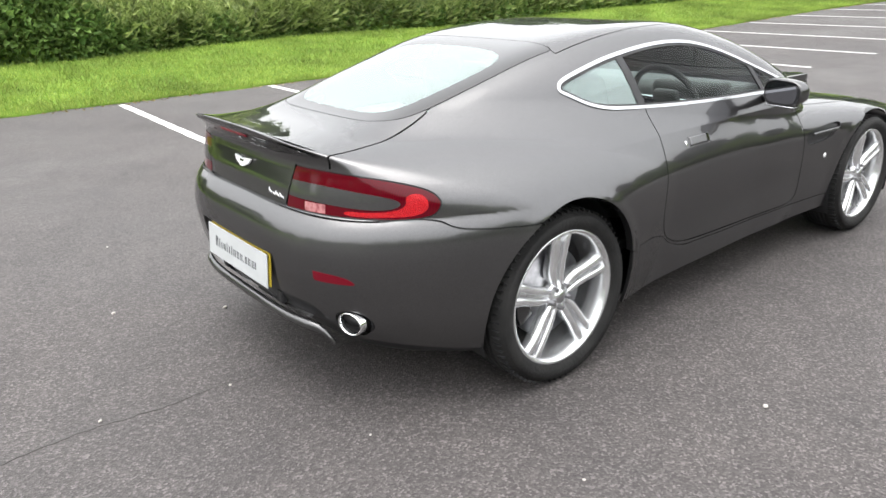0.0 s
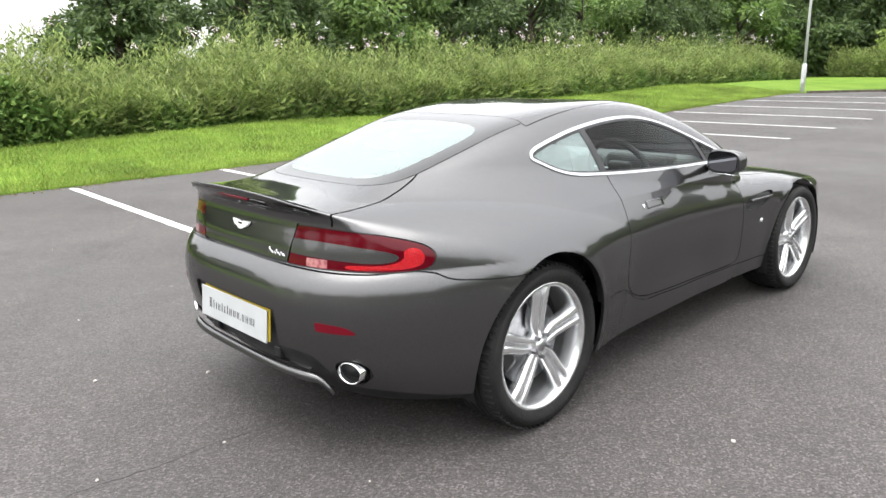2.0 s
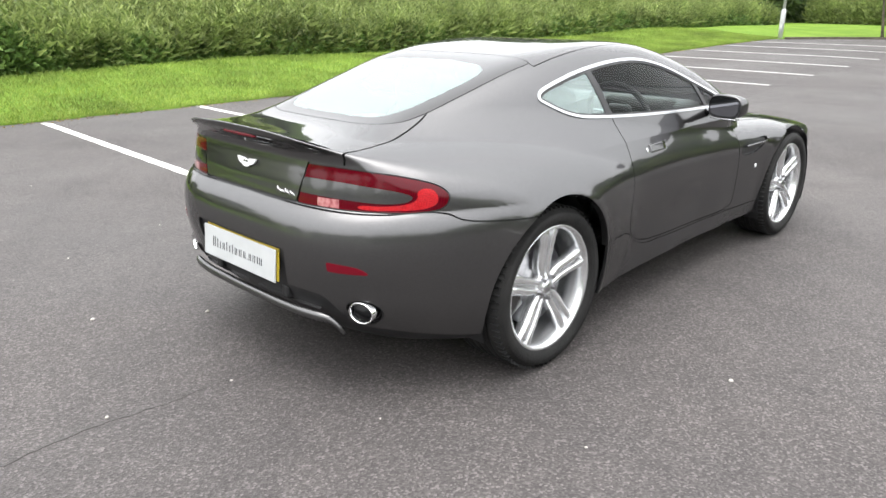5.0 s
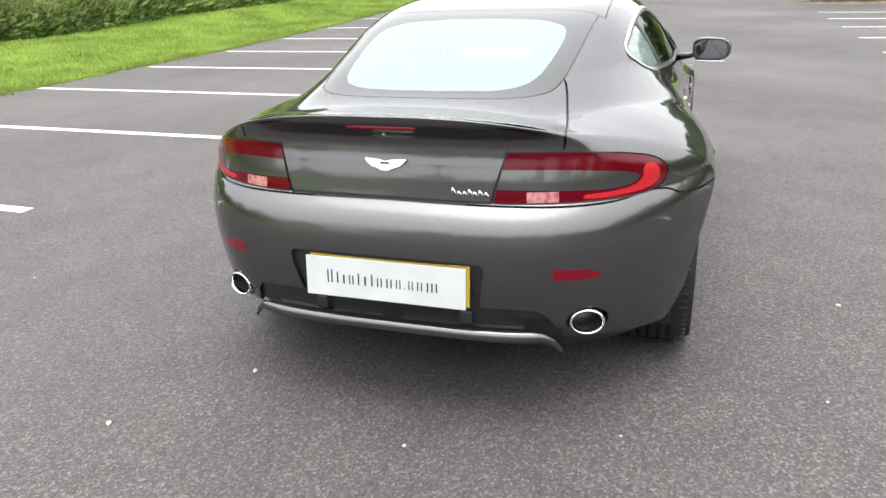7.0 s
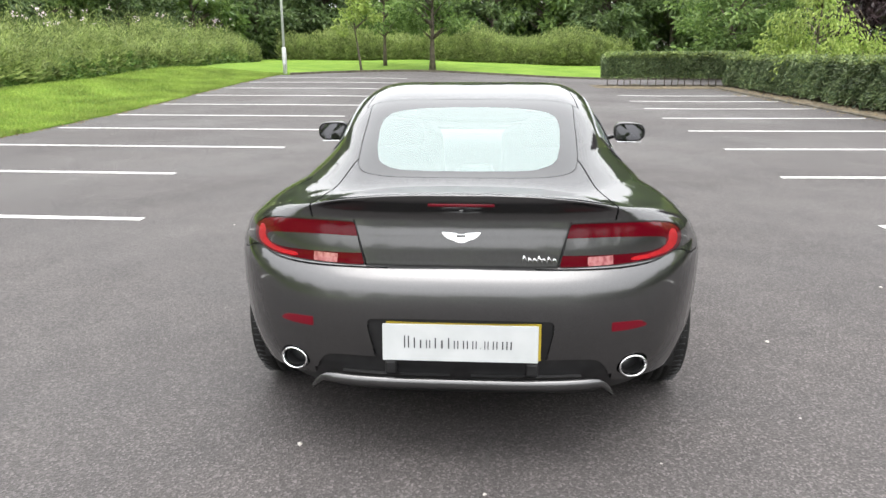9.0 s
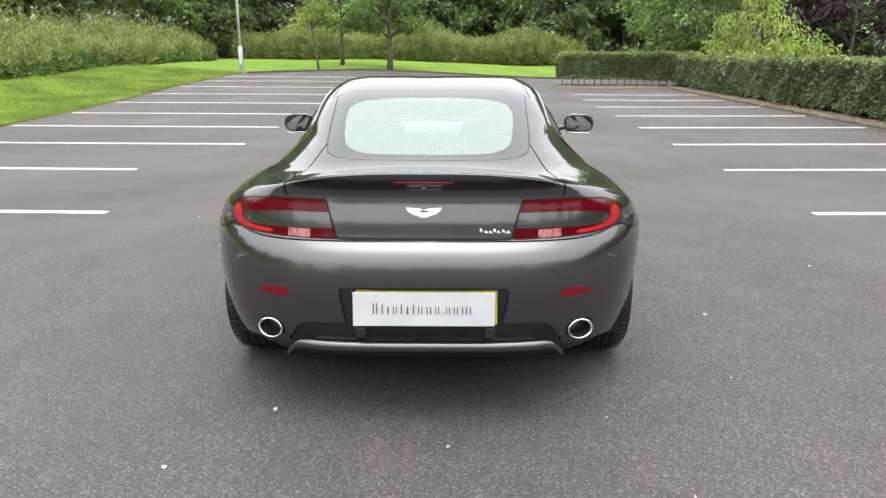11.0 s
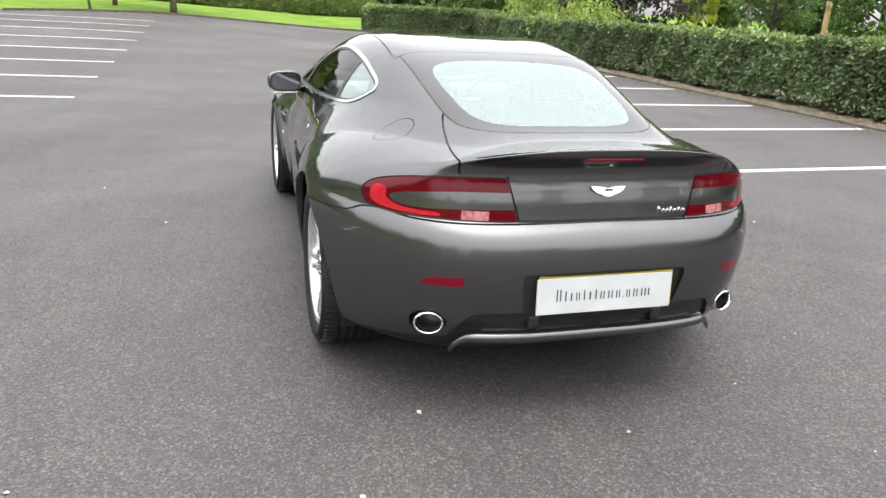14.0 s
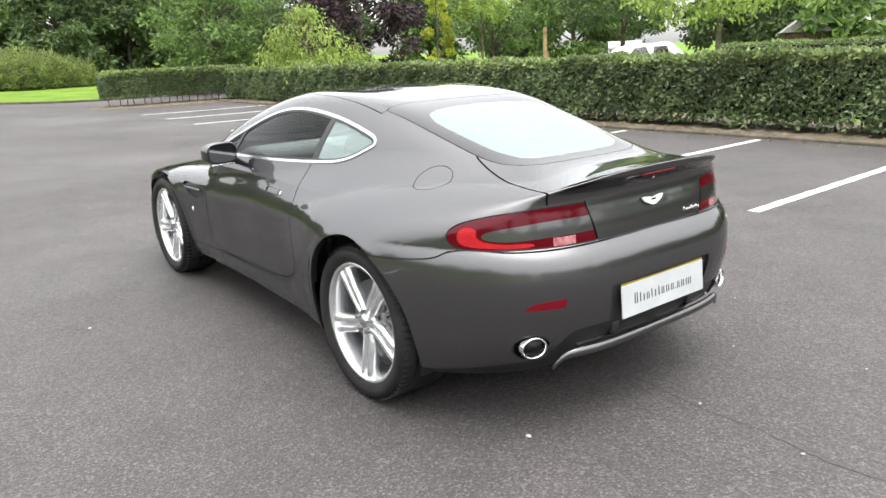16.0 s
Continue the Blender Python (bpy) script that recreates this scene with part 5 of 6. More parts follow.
def hedge(name, x0, x1, y0, y1, z0, z1, count, label, fall=0.0):
    """A clipped hedge: leaves over an uneven box, dark stems below."""
    root = empty(name, pose((x0 + x1) / 2, (y0 + y1) / 2, 0.03), label, "hedge", "clipped hedges")
    cx, cy = (x0 + x1) / 2, (y0 + y1) / 2
    faces = [("y", y0, (x1 - x0) * (z1 - z0)), ("y", y1, (x1 - x0) * (z1 - z0)), ("x", x0, (y1 - y0) * (z1 - z0)), ("x", x1, (y1 - y0) * (z1 - z0)), ("z", z1, (x1 - x0) * (y1 - y0))]
    total = sum(a for *_, a in faces)
    P, D, top = [], [], []
    for ax, at, a in faces:
        n = int(count * a / total)
        X, Y, Z = rng.uniform(x0, x1, n), rng.uniform(y0, y1, n), z0 + (z1 - z0) * rng.uniform(0, 1, n) ** 0.9
        nrm = np.zeros((n, 3))
        depth = rng.uniform(0, 1, n) ** 2 * 0.16
        if ax == "y":
            s = 1 if at == y1 else -1
            bulge = 0.05 * np.sin(X * 1.3 + s) + 0.04 * np.sin(X * 3.7 + Z * 4) + 0.03 * np.sin(X * 9 + Z * 7)
            Y = at + s * (bulge - depth)
            nrm[:, 1] = s
        elif ax == "x":
            s = 1 if at == x1 else -1
            X = at + s * (0.04 * np.sin(Y * 4 + Z * 5) - depth)
            nrm[:, 0] = s
        else:
            Z = at + 0.025 * np.sin(X * 2.1) + 0.02 * np.sin(X * 6 + Y * 5) - depth * 0.6 + (rng.uniform(0, 1, n) > 0.96) * 0.05
            nrm[:, 2] = 1
        d = nrm * 0.75 + rng.normal(size=(n, 3)) * 0.55 + np.array([0, 0, -0.25])
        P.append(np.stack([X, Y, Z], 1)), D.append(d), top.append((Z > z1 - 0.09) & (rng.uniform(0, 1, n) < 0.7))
    P, D, top = np.concatenate(P) - np.array([cx, cy, 0.03]), np.concatenate(D), np.concatenate(top)
    # a thin, ragged lower edge
    low = (P[:, 2] + 0.03 < z0 + 0.12) & (rng.uniform(0, 1, len(P)) < 0.4)
    P, D, top = P[~low], D[~low], top[~low]
    P[:, 2] -= fall * P[:, 0] * (P[:, 2] / z1)
    V, T = leaves(P, D, np.full(len(P), 0.085), 0.68)
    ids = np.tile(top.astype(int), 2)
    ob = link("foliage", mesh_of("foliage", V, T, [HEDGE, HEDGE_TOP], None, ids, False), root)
    ob["kind"] = "stuff"
    # solid core for the dense twigs, with their shade put into its colour
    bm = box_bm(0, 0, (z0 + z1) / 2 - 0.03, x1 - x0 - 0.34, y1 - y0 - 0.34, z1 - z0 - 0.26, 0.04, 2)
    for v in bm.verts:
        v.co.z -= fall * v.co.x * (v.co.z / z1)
    part("twig_shade_core", bm, material("hedge_inner_shade", (0.012, 0.014, 0.008), 1.0), root, "near-black core for the shaded twigs inside")
    bm = bmesh.new()
    long_x = (x1 - x0) > (y1 - y0)
    length = (x1 - x0) if long_x else (y1 - y0)
    for k in range(int(length / 0.28)):
        s = -length / 2 + 0.2 + 0.28 * k + rng.uniform(-0.05, 0.05)
        o = rng.uniform(-0.12, 0.12)
        p = (s, o) if long_x else (o, s)
        lean = rng.uniform(-0.06, 0.06, 2)
        tube([(p[0], p[1], -0.05), (p[0] + lean[0] * 0.5, p[1] + lean[1] * 0.5, z0 * 0.6), (p[0] + lean[0], p[1] + lean[1], z0 + 0.12)], [0.022, 0.016, 0.013], 6, bm)
    stems = part("stem_row", bm, BARK, root, "thin bare stems")
    stems["kind"] = "stuff"
    return root


hedge("hedge", -14.0, 24.4, -9.3, -8.4, 0.13, 1.165, 185000, "long clipped green hedge beside the parking bays", 0.0045)
hedge("hedge", 24.45, 25.3, -9.3, -4.2, 0.34, 1.16, 36000, "short clipped hedge with bare stems on an island")
hedge("hedge", 3.0, 15.2, -27.4, -26.0, 0.0, 1.22, 14000, "low rounded green hedge across the garden")


def weed_bank(name, x0, x1, front, depth, count, tall, label, seed, mats=(0,)):
    """A thick stand of tall weeds: leafy upright stems, brambles low in front."""
    r = np.random.default_rng(seed)
    out = []
    n = count
    X = r.uniform(x0, x1, n)
    dd = r.uniform(0, 1, n) ** 1.4
    Y = front(X) + dd * depth
    G = bank(X, Y)
    clump = 0.80 + 0.16 * np.sin(X * 0.9 + 1) + 0.12 * np.sin(X * 2.3 + Y) + 0.08 * np.sin(X * 5.1)
    H = tall * clump * (0.62 + 0.38 * np.clip(dd * 3, 0, 1)) * r.uniform(0.75, 1.12, n)
    # leaves along each stem
    per = 16
    k = np.tile(np.linspace(0.12, 1.0, per), n)
    idx = np.repeat(np.arange(n), per)
    lean = r.normal(size=(n, 2)) * 0.07
    P = np.stack([X[idx] + lean[idx, 0] * k * H[idx], Y[idx] + lean[idx, 1] * k * H[idx] - 0.12 * k, G[idx] + H[idx] * k], 1) + r.normal(size=(n * per, 3)) * 0.025
    a = r.uniform(0, 2 * math.pi, n * per)
    D = np.stack([np.cos(a), np.sin(a) - 0.25, 0.25 + 0.9 * k + 0.2 * r.normal(size=n * per)], 1)
    size = (0.26 - 0.13 * k) * r.uniform(0.6, 1.25, n * per)
    V, T = leaves(P, D, size, 0.27, 0.10)
    out.append((V, T, 0))
    # bramble mounds at the foot
    m = count * 6
    X = r.uniform(x0, x1, m)
    mound = 0.45 + 0.35 * np.sin(X * 0.55 + 2) + 0.2 * np.sin(X * 1.7)
    mound = np.clip(mound, 0.05, 1)
    a = r.uniform(0, math.pi * 0.55, m)
    keep = r.uniform(0, 1, m) < np.clip(1.1 * np.exp(-((X - 2.0) / 2.6) ** 2) + 0.18, 0, 1)
    mound = mound * (0.45 + 0.75 * np.exp(-((X - 2.0) / 2.6) ** 2))
    rad = (0.30 + 0.95 * mound) * r.uniform(0.75, 1.05, m)
    P = np.stack([X, front(X) + 0.25 - rad * np.cos(a) * 0.55, bank(X, front(X)) + rad * np.sin(a)], 1)
    D = np.stack([r.normal(size=m) * 0.6, -np.cos(a) - 0.2, np.sin(a) * 0.4 + r.normal(size=m) * 0.4], 1)
    V, T = leaves(P[keep], D[keep], np.full(int(keep.sum()), 0.135), 0.75, 0.12)
    out.append((V, T, 1))
    # pale flower heads
    q = count // 60
    sel = r.integers(0, n, q)
    sel = sel[np.sin(X[sel % m] * 0.8) > -0.2]
    q = len(sel)
    if q:
        c = np.repeat(np.arange(q), 9)
        base = np.stack([r.uniform(x0, x1, q), np.zeros(q), np.zeros(q)], 1)
        base[:, 1] = front(base[:, 0]) + depth * r.uniform(0.05, 0.5, q)
        base[:, 2] = bank(base[:, 0], base[:, 1]) + tall * r.uniform(0.8, 1.1, q)
        P = base[c] + r.normal(size=(len(c), 3)) * 0.05
        V, T = leaves(P, r.normal(size=(len(c), 3)) + np.array([0, 0, 0.5]), np.full(len(c), 0.06), 0.8, 0.2)
        out.append((V, T, 2))
    V, T, ids = merge(out)
    ob = new(name, mesh_of(name, V, T, [WEED, BRAMBLE, FLOWER], None, ids, False))
    return tagged(ob, label, "weeds", kind="stuff")


VEG_L = spline([-20, -6, 0, 6, 12, 20, 27, 34], [11.0, 11.2, 11.9, 12.6, 12.9, 12.9, 13.0, 13.4])
weed_bank("tall_weeds", -12, 12, VEG_L, 4.0, 5200, 2.15, "tall leafy green weeds and brambles along the verge", 3)
weed_bank("tall_weeds", 12, 40, VEG_L, 4.5, 4200, 2.05, "tall leafy green weeds along the verge further on", 4)


def far_weeds():
    r = np.random.default_rng(9)
    n = 5200
    Y = r.uniform(-9, 14, n)
    X = 43.0 + 0.02 * (Y - 3) ** 2 + r.uniform(0, 1, n) ** 1.4 * 5
    H = 2.3 * (0.8 + 0.16 * np.sin(Y * 0.9)) * r.uniform(0.7, 1.1, n)
    per = 12
    k = np.tile(np.linspace(0.1, 1, per), n)
    idx = np.repeat(np.arange(n), per)
    P = np.stack([X[idx], Y[idx], 0.25 + rise(X[idx], Y[idx]) + H[idx] * k], 1) + r.normal(size=(n * per, 3)) * 0.07
    a = r.uniform(0, 6.283, n * per)
    D = np.stack([np.cos(a) - 0.3, np.sin(a), 0.3 + k], 1)
    V, T = leaves(P, D, 0.30 - 0.14 * k, 0.3, 0.1)
    return tagged(new("far_weeds", mesh_of("far_weeds", V, T, WEED, None, None, False)), "tall pale green weeds beyond the far lawn", "weeds", kind="stuff")


far_weeds()


def tree(name, x, y, height, crown_w, mat, label, seed, base=0.0, trunk=0.12, crown_from=0.3, leaf=0.16, clumps=46, per=130, droop=0.0, shape=1.0, lean=(0.0, 0.0)):
    """A tapered trunk with limbs, and a crown of small leaves gathered in uneven clumps."""
    r = np.random.default_rng(seed)
    root = empty(name, pose(x, y, base), label, "tree")
    bm = bmesh.new()
    top = Vector((lean[0] + r.normal() * 0.1, lean[1] + r.normal() * 0.1, height * 0.86))
    pts = [Vector((lean[0] * k + r.normal() * 0.03 * height * 0.15 * k, lean[1] * k + r.normal() * 0.03 * height * 0.15 * k, top.z * k)) for k in np.linspace(0, 1, 7)]
    pts[0] = Vector((0, 0, -0.12))
    tube(pts, [trunk * 1.35] + [trunk * (1 - 0.85 * k) for k in np.linspace(0.1, 1, 6)], 9, bm)
    ends = []
    for k in range(clumps):
        h = crown_from + (1 - crown_from) * r.uniform(0.02, 1.0)
        rel = (h - crown_from) / (1 - crown_from)
        reach = crown_w * (math.sin(math.pi * min(1, 0.16 + 0.84 * rel) ** shape) ** 0.7) * r.uniform(0.45, 1.0)
        a = r.uniform(0, 2 * math.pi)
        start = pts[0].lerp(Vector((lean[0] * h, lean[1] * h, height * 0.86)), 0)
        z0 = height * max(crown_from * 0.8, h - 0.16)
        s = Vector((lean[0] * z0 / height, lean[1] * z0 / height, min(z0, top.z)))
        e = Vector((lean[0] * h + reach * math.cos(a), lean[1] * h + reach * math.sin(a), height * h - droop * reach))
        if k % 2 == 0:
            mid = s.lerp(e, 0.5) + Vector((0, 0, 0.12 * reach + droop * reach * 0.5))
            tube([s, mid, e], [trunk * 0.36, trunk * 0.2, trunk * 0.06], 5, bm)
        ends.append(e)
    part("trunk", bm, BARK, root, "bark-covered trunk and limbs", True)
    C = np.array([tuple(e) for e in ends])
    c = np.repeat(np.arange(len(C)), per)
    size = crown_w * 0.27 * r.uniform(0.6, 1.25, len(C))
    off = r.normal(size=(len(c), 3))
    off /= np.linalg.norm(off, axis=1, keepdims=True)
    off *= (r.uniform(0, 1, len(c)) ** 0.45)[:, None]
    off[:, 2] *= 0.62
    P = C[c] + off * size[c][:, None]
    if droop:
        P[:, 2] -= droop * 0.5 * r.uniform(0, 1, len(c)) * size[c]
    D = off + r.normal(size=(len(c), 3)) * 0.5 + np.array([0, 0, -0.35 - droop])
    V, T = leaves(P, D, np.full(len(c), leaf), 0.48, 0.1)
    ob = link("crown", mesh_of("crown", V, T, mat, None, None, False), root, "leafy crown with gaps")
    return root


# young trees on the far lawn
tree("young_tree", 32.7, 2.8, 5.2, 2.0, TREE_MID, "young broad tree with dark green leaves on the lawn", 11, float(bank(32.7, 2.8)) - 0.03, 0.13, 0.34, 0.17, 60, 120)
tree("young_tree", 35.0, 5.4, 5.0, 1.7, TREE_MID, "young tree with green leaves and a thin trunk", 12, float(bank(35.0, 5.4)) - 0.03, 0.09, 0.36, 0.17, 46, 110)
tree("sapling", 30.4, 5.8, 3.9, 1.1, TREE_LIME, "thin leaning sapling with pale green leaves", 13, float(bank(30.4, 5.8)) - 0.03, 0.05, 0.4, 0.14, 26, 80, 0.1, 1.0, (0.15, 0.5))

# woods behind the weeds
r_w = np.random.default_rng(21)
WOODS = [(-12, 20, 5.5), (-5, 22, 5.0), (7.5, 23, 4.8), (11.5, 20.5, 5.4), (16, 19.5, 5.6), (20, 20, 5.8), (24.5, 19.5, 5.6), (29, 20, 6.2), (33.5, 19, 6.0), (38, 20, 6.6), (43, 18.5, 6.8), (48, 16, 7.2), (51, 12, 7.4), (53, 8, 7.8), (54, 4, 7.4), (54, 0, 7.8), (53, -4, 7.4),
         (50, -8, 7.2), (51, -12.5, 7.8), (48, -17, 8.0), (51, -22, 9.0), (50, -28, 9.0), (47, -35, 9.0), (45, -43, 9.0), (40, -50, 9.0), (1, 27, 4.4), (62, 2, 10), (61, 13, 10), (60, -10, 10), (56, 22, 9), (60, -24, 11), (36, -40, 9), (28, -47, 9), (10, 27, 5.5), (17, 26, 6.0), (24, 26.5, 6.5), (31, 26, 6.5), (38, 26, 7.0), (45, 24, 7.5), (21, -46, 9.0), (15, -47, 9.0), (9, -46, 9.0), (3, -45, 9.0), (-4, -43, 8.5), (57, 17, 8.5), (58, 7, 8.5), (58, -3, 8.5), (56, -15, 8.5)]
for k, (x, y, h) in enumerate(WOODS):
    mat = (TREE_DARK, TREE_MID, TREE_DARK)[k % 3]
    near = y > 17 and x < 40
    tree("woodland_tree", x, y, h, h * (0.46 if near else 0.42), mat, "broad leafy tree at the edge of the wood", 100 + k, float(land(np.array(x), np.array(y)) + rise(x, y)), 0.2, 0.06, 0.24 if near else 0.40, 80, 170 if near else 130)

# a row of trees behind the walk closes the place, and shows in the paintwork
r_b = np.random.default_rng(61)
for k in range(26):
    a = radians(118 + 168 * k / 25 + r_b.uniform(-2, 2))
    x, y = 4 + r_b.uniform(32, 44) * math.cos(a), r_b.uniform(32, 44) * math.sin(a)
    h = r_b.uniform(3.0, 6.5)
    tree("boundary_tree", x, y, h, h * r_b.uniform(0.5, 0.75), (TREE_DARK, TREE_MID)[k % 2], "leafy tree on the boundary behind the walk", 200 + k, float(land(np.array(x), np.array(y))), 0.2, 0.04, 0.5, 46, 60)

# trees behind the hedge
LOW = -0.08
tree("weeping_tree", 20.6, -9.9, 3.2, 2.2, TREE_LIME, "small spreading tree with drooping lime green leaves", 31, -0.1, 0.08, 0.62, 0.13, 34, 140, 0.75)
tree("golden_tree", 18.6, -13.9, 4.6, 0.62, TREE_GOLD, "slender golden leaved tree", 32, LOW, 0.05, 0.10, 0.13, 30, 110)
tree("young_garden_tree", 17.0, -14.6, 5.0, 1.3, TREE_LIME, "young garden tree with a slim pale trunk", 38, LOW, 0.05, 0.5, 0.14, 30, 90)
tree("purple_tree", 28.2, -16.7, 8.0, 2.9, TREE_PURPLE, "dark purple leaved tree", 33, -0.05, 0.11, 0.05, 0.28, 80, 150)
tree("garden_tree", 11.5, -20.0, 6.2, 3.3, TREE_LIME, "light green spreading garden tree behind the hedge", 34, LOW, 0.10, 0.46, 0.17, 70, 120, 0.25)
tree("garden_tree", 21.0, -27.0, 7.5, 2.9, TREE_DARK, "dark garden tree with a slender trunk", 35, LOW, 0.14, 0.28, 0.22, 60, 120)
tree("garden_tree", 27.0, -24.0, 7.0, 2.4, TREE_MID, "green garden tree behind the hedge", 36, LOW, 0.12, 0.2, 0.22, 56, 120)
tree("garden_tree", 4.5, -30.0, 7.5, 3.2, TREE_MID, "broad green garden tree far behind the hedge", 37, LOW, 0.16, 0.34, 0.26, 60, 120)
tree("garden_tree", 31.5, -10.6, 6.5, 2.5, TREE_MID, "broad green tree beside the drive", 39, -0.05, 0.14, 0.06, 0.24, 70, 130)
tree("garden_tree", 35.5, -14.0, 7.5, 2.6, TREE_DARK, "dark evergreen tree beside the drive", 40, -0.05, 0.16, 0.05, 0.24, 76, 130)

# ---- lamp post ----
lamp_post = empty("lamp_post", pose(26.8, 8.3, float(bank(26.8, 8.3))), "slim grey galvanised lamp post on the verge", "lamp post")
part("post_base", lathe([(0.0001, 0), (0.085, 0.0), (0.085, 1.05), (0.078, 1.10), (0.05, 1.14)], 20), STEEL, lamp_post, "wider base section", True, pose(0, 0, -0.1, 90, 0, 0))
part("post_shaft", tube([(0, 0, 1.0), (0, 0, 4.0), (0, 0, 7.0)], [0.05, 0.046, 0.04], 14), STEEL, lamp_post, "tapering shaft", True)
part("lamp_head", box_bm(-0.25, 0, 7.05, 0.6, 0.22, 0.12, 0.04), STEEL, lamp_post, "lamp head", True)
part("base_door", box_bm(-0.085, 0, 0.55, 0.006, 0.09, 0.42, 0.004), STEEL, lamp_post, "small service door")


# ---- grass blades on the near verge ----
def blades(n, x0, x1, y_of, seed):
    r = np.random.default_rng(seed)
    X = r.uniform(x0, x1, n)
    Y = y_of(X, r.uniform(0, 1, n))
    P = np.stack([X, Y, bank(X, Y) - 0.005], 1)
    D = np.stack([r.normal(size=n) * 0.55, r.normal(size=n) * 0.55, np.ones(n)], 1)
    V, T = leaves(P, D, 0.045 + 0.05 * r.uniform(0, 1, n) ** 3, 0.16, 0.05)
    return mesh_of("grass", V, T, GRASS, None, None, False)


tagged(new("grass", blades(150000, -5, 27, lambda X, q: EDGE_L(X) - 0.04 + q ** 1.25 * (VEG_L(X) - EDGE_L(X)), 51)), "short mown green grass blades", "grass", kind="stuff")


# ---- beyond the hedge ----
pergola = empty("pergola", pose(16.9, -17.5, -0.08, 0, 0, -45), "plain timber pergola of three posts and a beam", "pergola")
for s in (-1.05, -0.05, 1.0):
    part("post", box_bm(s, 0, 1.02, 0.11, 0.11, 2.06, 0.008), TIMBER, pergola)
part("beam", box_bm(0, 0, 2.10, 2.45, 0.12, 0.13, 0.01), TIMBER, pergola, "beam across the posts")
planter = empty("bench", pose(16.55, -17.0, -0.08, 0, 0, -45), "plain timber bench under the pergola", "bench")
part("seat", box_bm(0, 0, 0.46, 0.8, 0.42, 0.05, 0.01), TIMBER, planter)
part("backrest", box_bm(0, -0.2, 1.12, 0.8, 0.05, 0.42, 0.01), TIMBER, planter)
for sx in (-0.36, 0.36):
    part("leg", box_bm(sx, 0.0, 0.22, 0.06, 0.40, 0.44, 0.005), TIMBER, planter)
    part("back_post", box_bm(sx, -0.2, 0.9, 0.06, 0.05, 0.86, 0.005), TIMBER, planter)


def white_hatchback(m):
    """A small white car, seen over the hedge: body, cabin with windows, wheels."""
    root = empty("parked_car", m, "white hatchback parked behind the hedge", "car")
    top = spline([-2.0, -1.9, -1.5, -0.6, 0.2, 0.7, 1.2, 1.9, 2.05], [0.75, 0.95, 1.38, 1.46, 1.44, 1.28, 0.98, 0.84, 0.6])
    wide = spline([-2.05, -1.8, -1.0, 1.0, 1.8, 2.05], [0.62, 0.82, 0.87, 0.87, 0.80, 0.55])
    xs = np.linspace(-2.03, 2.03, 60)
    bm = bmesh.new()
    rings = []
    for x in xs:
        t, w = float(top(x)), float(wide(x))
        belt = min(t, 0.92)
        cab = 0.86 - 0.22 * max(0.0, t - 0.92) / 0.54
        row = [(w * 0.94, 0.22), (w, 0.45), (w, 0.70), (w * 0.97, belt), (w * cab, t - 0.06 if t > 1.0 else t - 0.01), (w * cab * 0.8, t), (0, t + 0.012)]
        row = row + [(-y, z) for y, z in row[-2::-1]]
        rings.append([bm.verts.new((x, y, z)) for y, z in row])
    for a, b in zip(rings, rings[1:]):
        for j in range(len(a) - 1):
            bm.faces.new((a[j], b[j], b[j + 1], a[j + 1]))
    bm.faces.new(rings[0])
    bm.faces.new(rings[-1][::-1])
    part("body", bm, WHITE_PAINT, root, "white painted body", True)
    for sg in (1, -1):
        for xa, xb in ((-1.45, -0.75), (-0.68, 0.2)):
            bm = bmesh.new()
            quad = [(xa + (0.12 if xa < -1 else 0.0), 0.96), (xb, 0.96), (xb - (0.28 if xb > 0 else 0), 1.36 if xb < 0 else 1.33), (xa + 0.2, 1.36)]
            vs = []
            for x, z in quad:
                w = float(wide(x))
                t = float(top(x))
                f = np.interp(z, [0.92, t - 0.06], [0.97, 0.86 - 0.22 * max(0.0, t - 0.92) / 0.54])
                vs.append(bm.verts.new((x, sg * (w * f + 0.012), z)))
            face = bm.faces.new(vs if sg < 0 else vs[::-1])
            made = bmesh.ops.extrude_face_region(bm, geom=[face])
            for v in made["geom"]:
                if isinstance(v, bmesh.types.BMVert):
                    v.co.y += sg * 0.006
            bmesh.ops.recalc_face_normals(bm, faces=bm.faces[:])
            part("window", bm, GLOSS_BLACK, root, "dark side window")
        for x in (-1.25, 1.25):
            bm = lathe([(0.0001, 0.0), (0.2, 0.0), (0.29, 0.02), (0.3, -0.02), (0.3, -0.18), (0.0001, -0.18)], 32)
            bmesh.ops.scale(bm, vec=(1, sg, 1), verts=bm.verts[:])
            part("wheel", bm, RUBBER, root, "dark wheel", True, pose(x, sg * 0.86, 0.30))
    return root


white_hatchback(pose(15.8, -21.1, -0.08, 0, 0, 38))

# marquee and parasols far off, and a hut
hut = empty("garden_hut", pose(15.4, -33.4, -0.08, 0, 0, -58), "dark timber garden hut with a grey roof", "hut")
for k in range(14):
    part("wall_board", box_bm(-0.98 + 0.15 * k, 0.9, 0.85, 0.142, 0.03, 1.7, 0.004, 1), TIMBER_DARK, hut)
part("hut_body", box_bm(0, 0, 0.85, 2.1, 1.76, 1.7), TIMBER_DARK, hut)
bm = bmesh.new()
vs = [bm.verts.new(p) for p in ((-1.25, -1.1, 1.66), (1.25, -1.1, 1.66), (1.25, 1.1, 1.66), (-1.25, 1.1, 1.66), (-1.25, 0, 2.5), (1.25, 0, 2.5))]
for q in ((0, 1, 5, 4), (2, 3, 4, 5), (0, 4, 3), (1, 2, 5), (0, 3, 2, 1)):
    bm.faces.new([vs[k] for k in q])
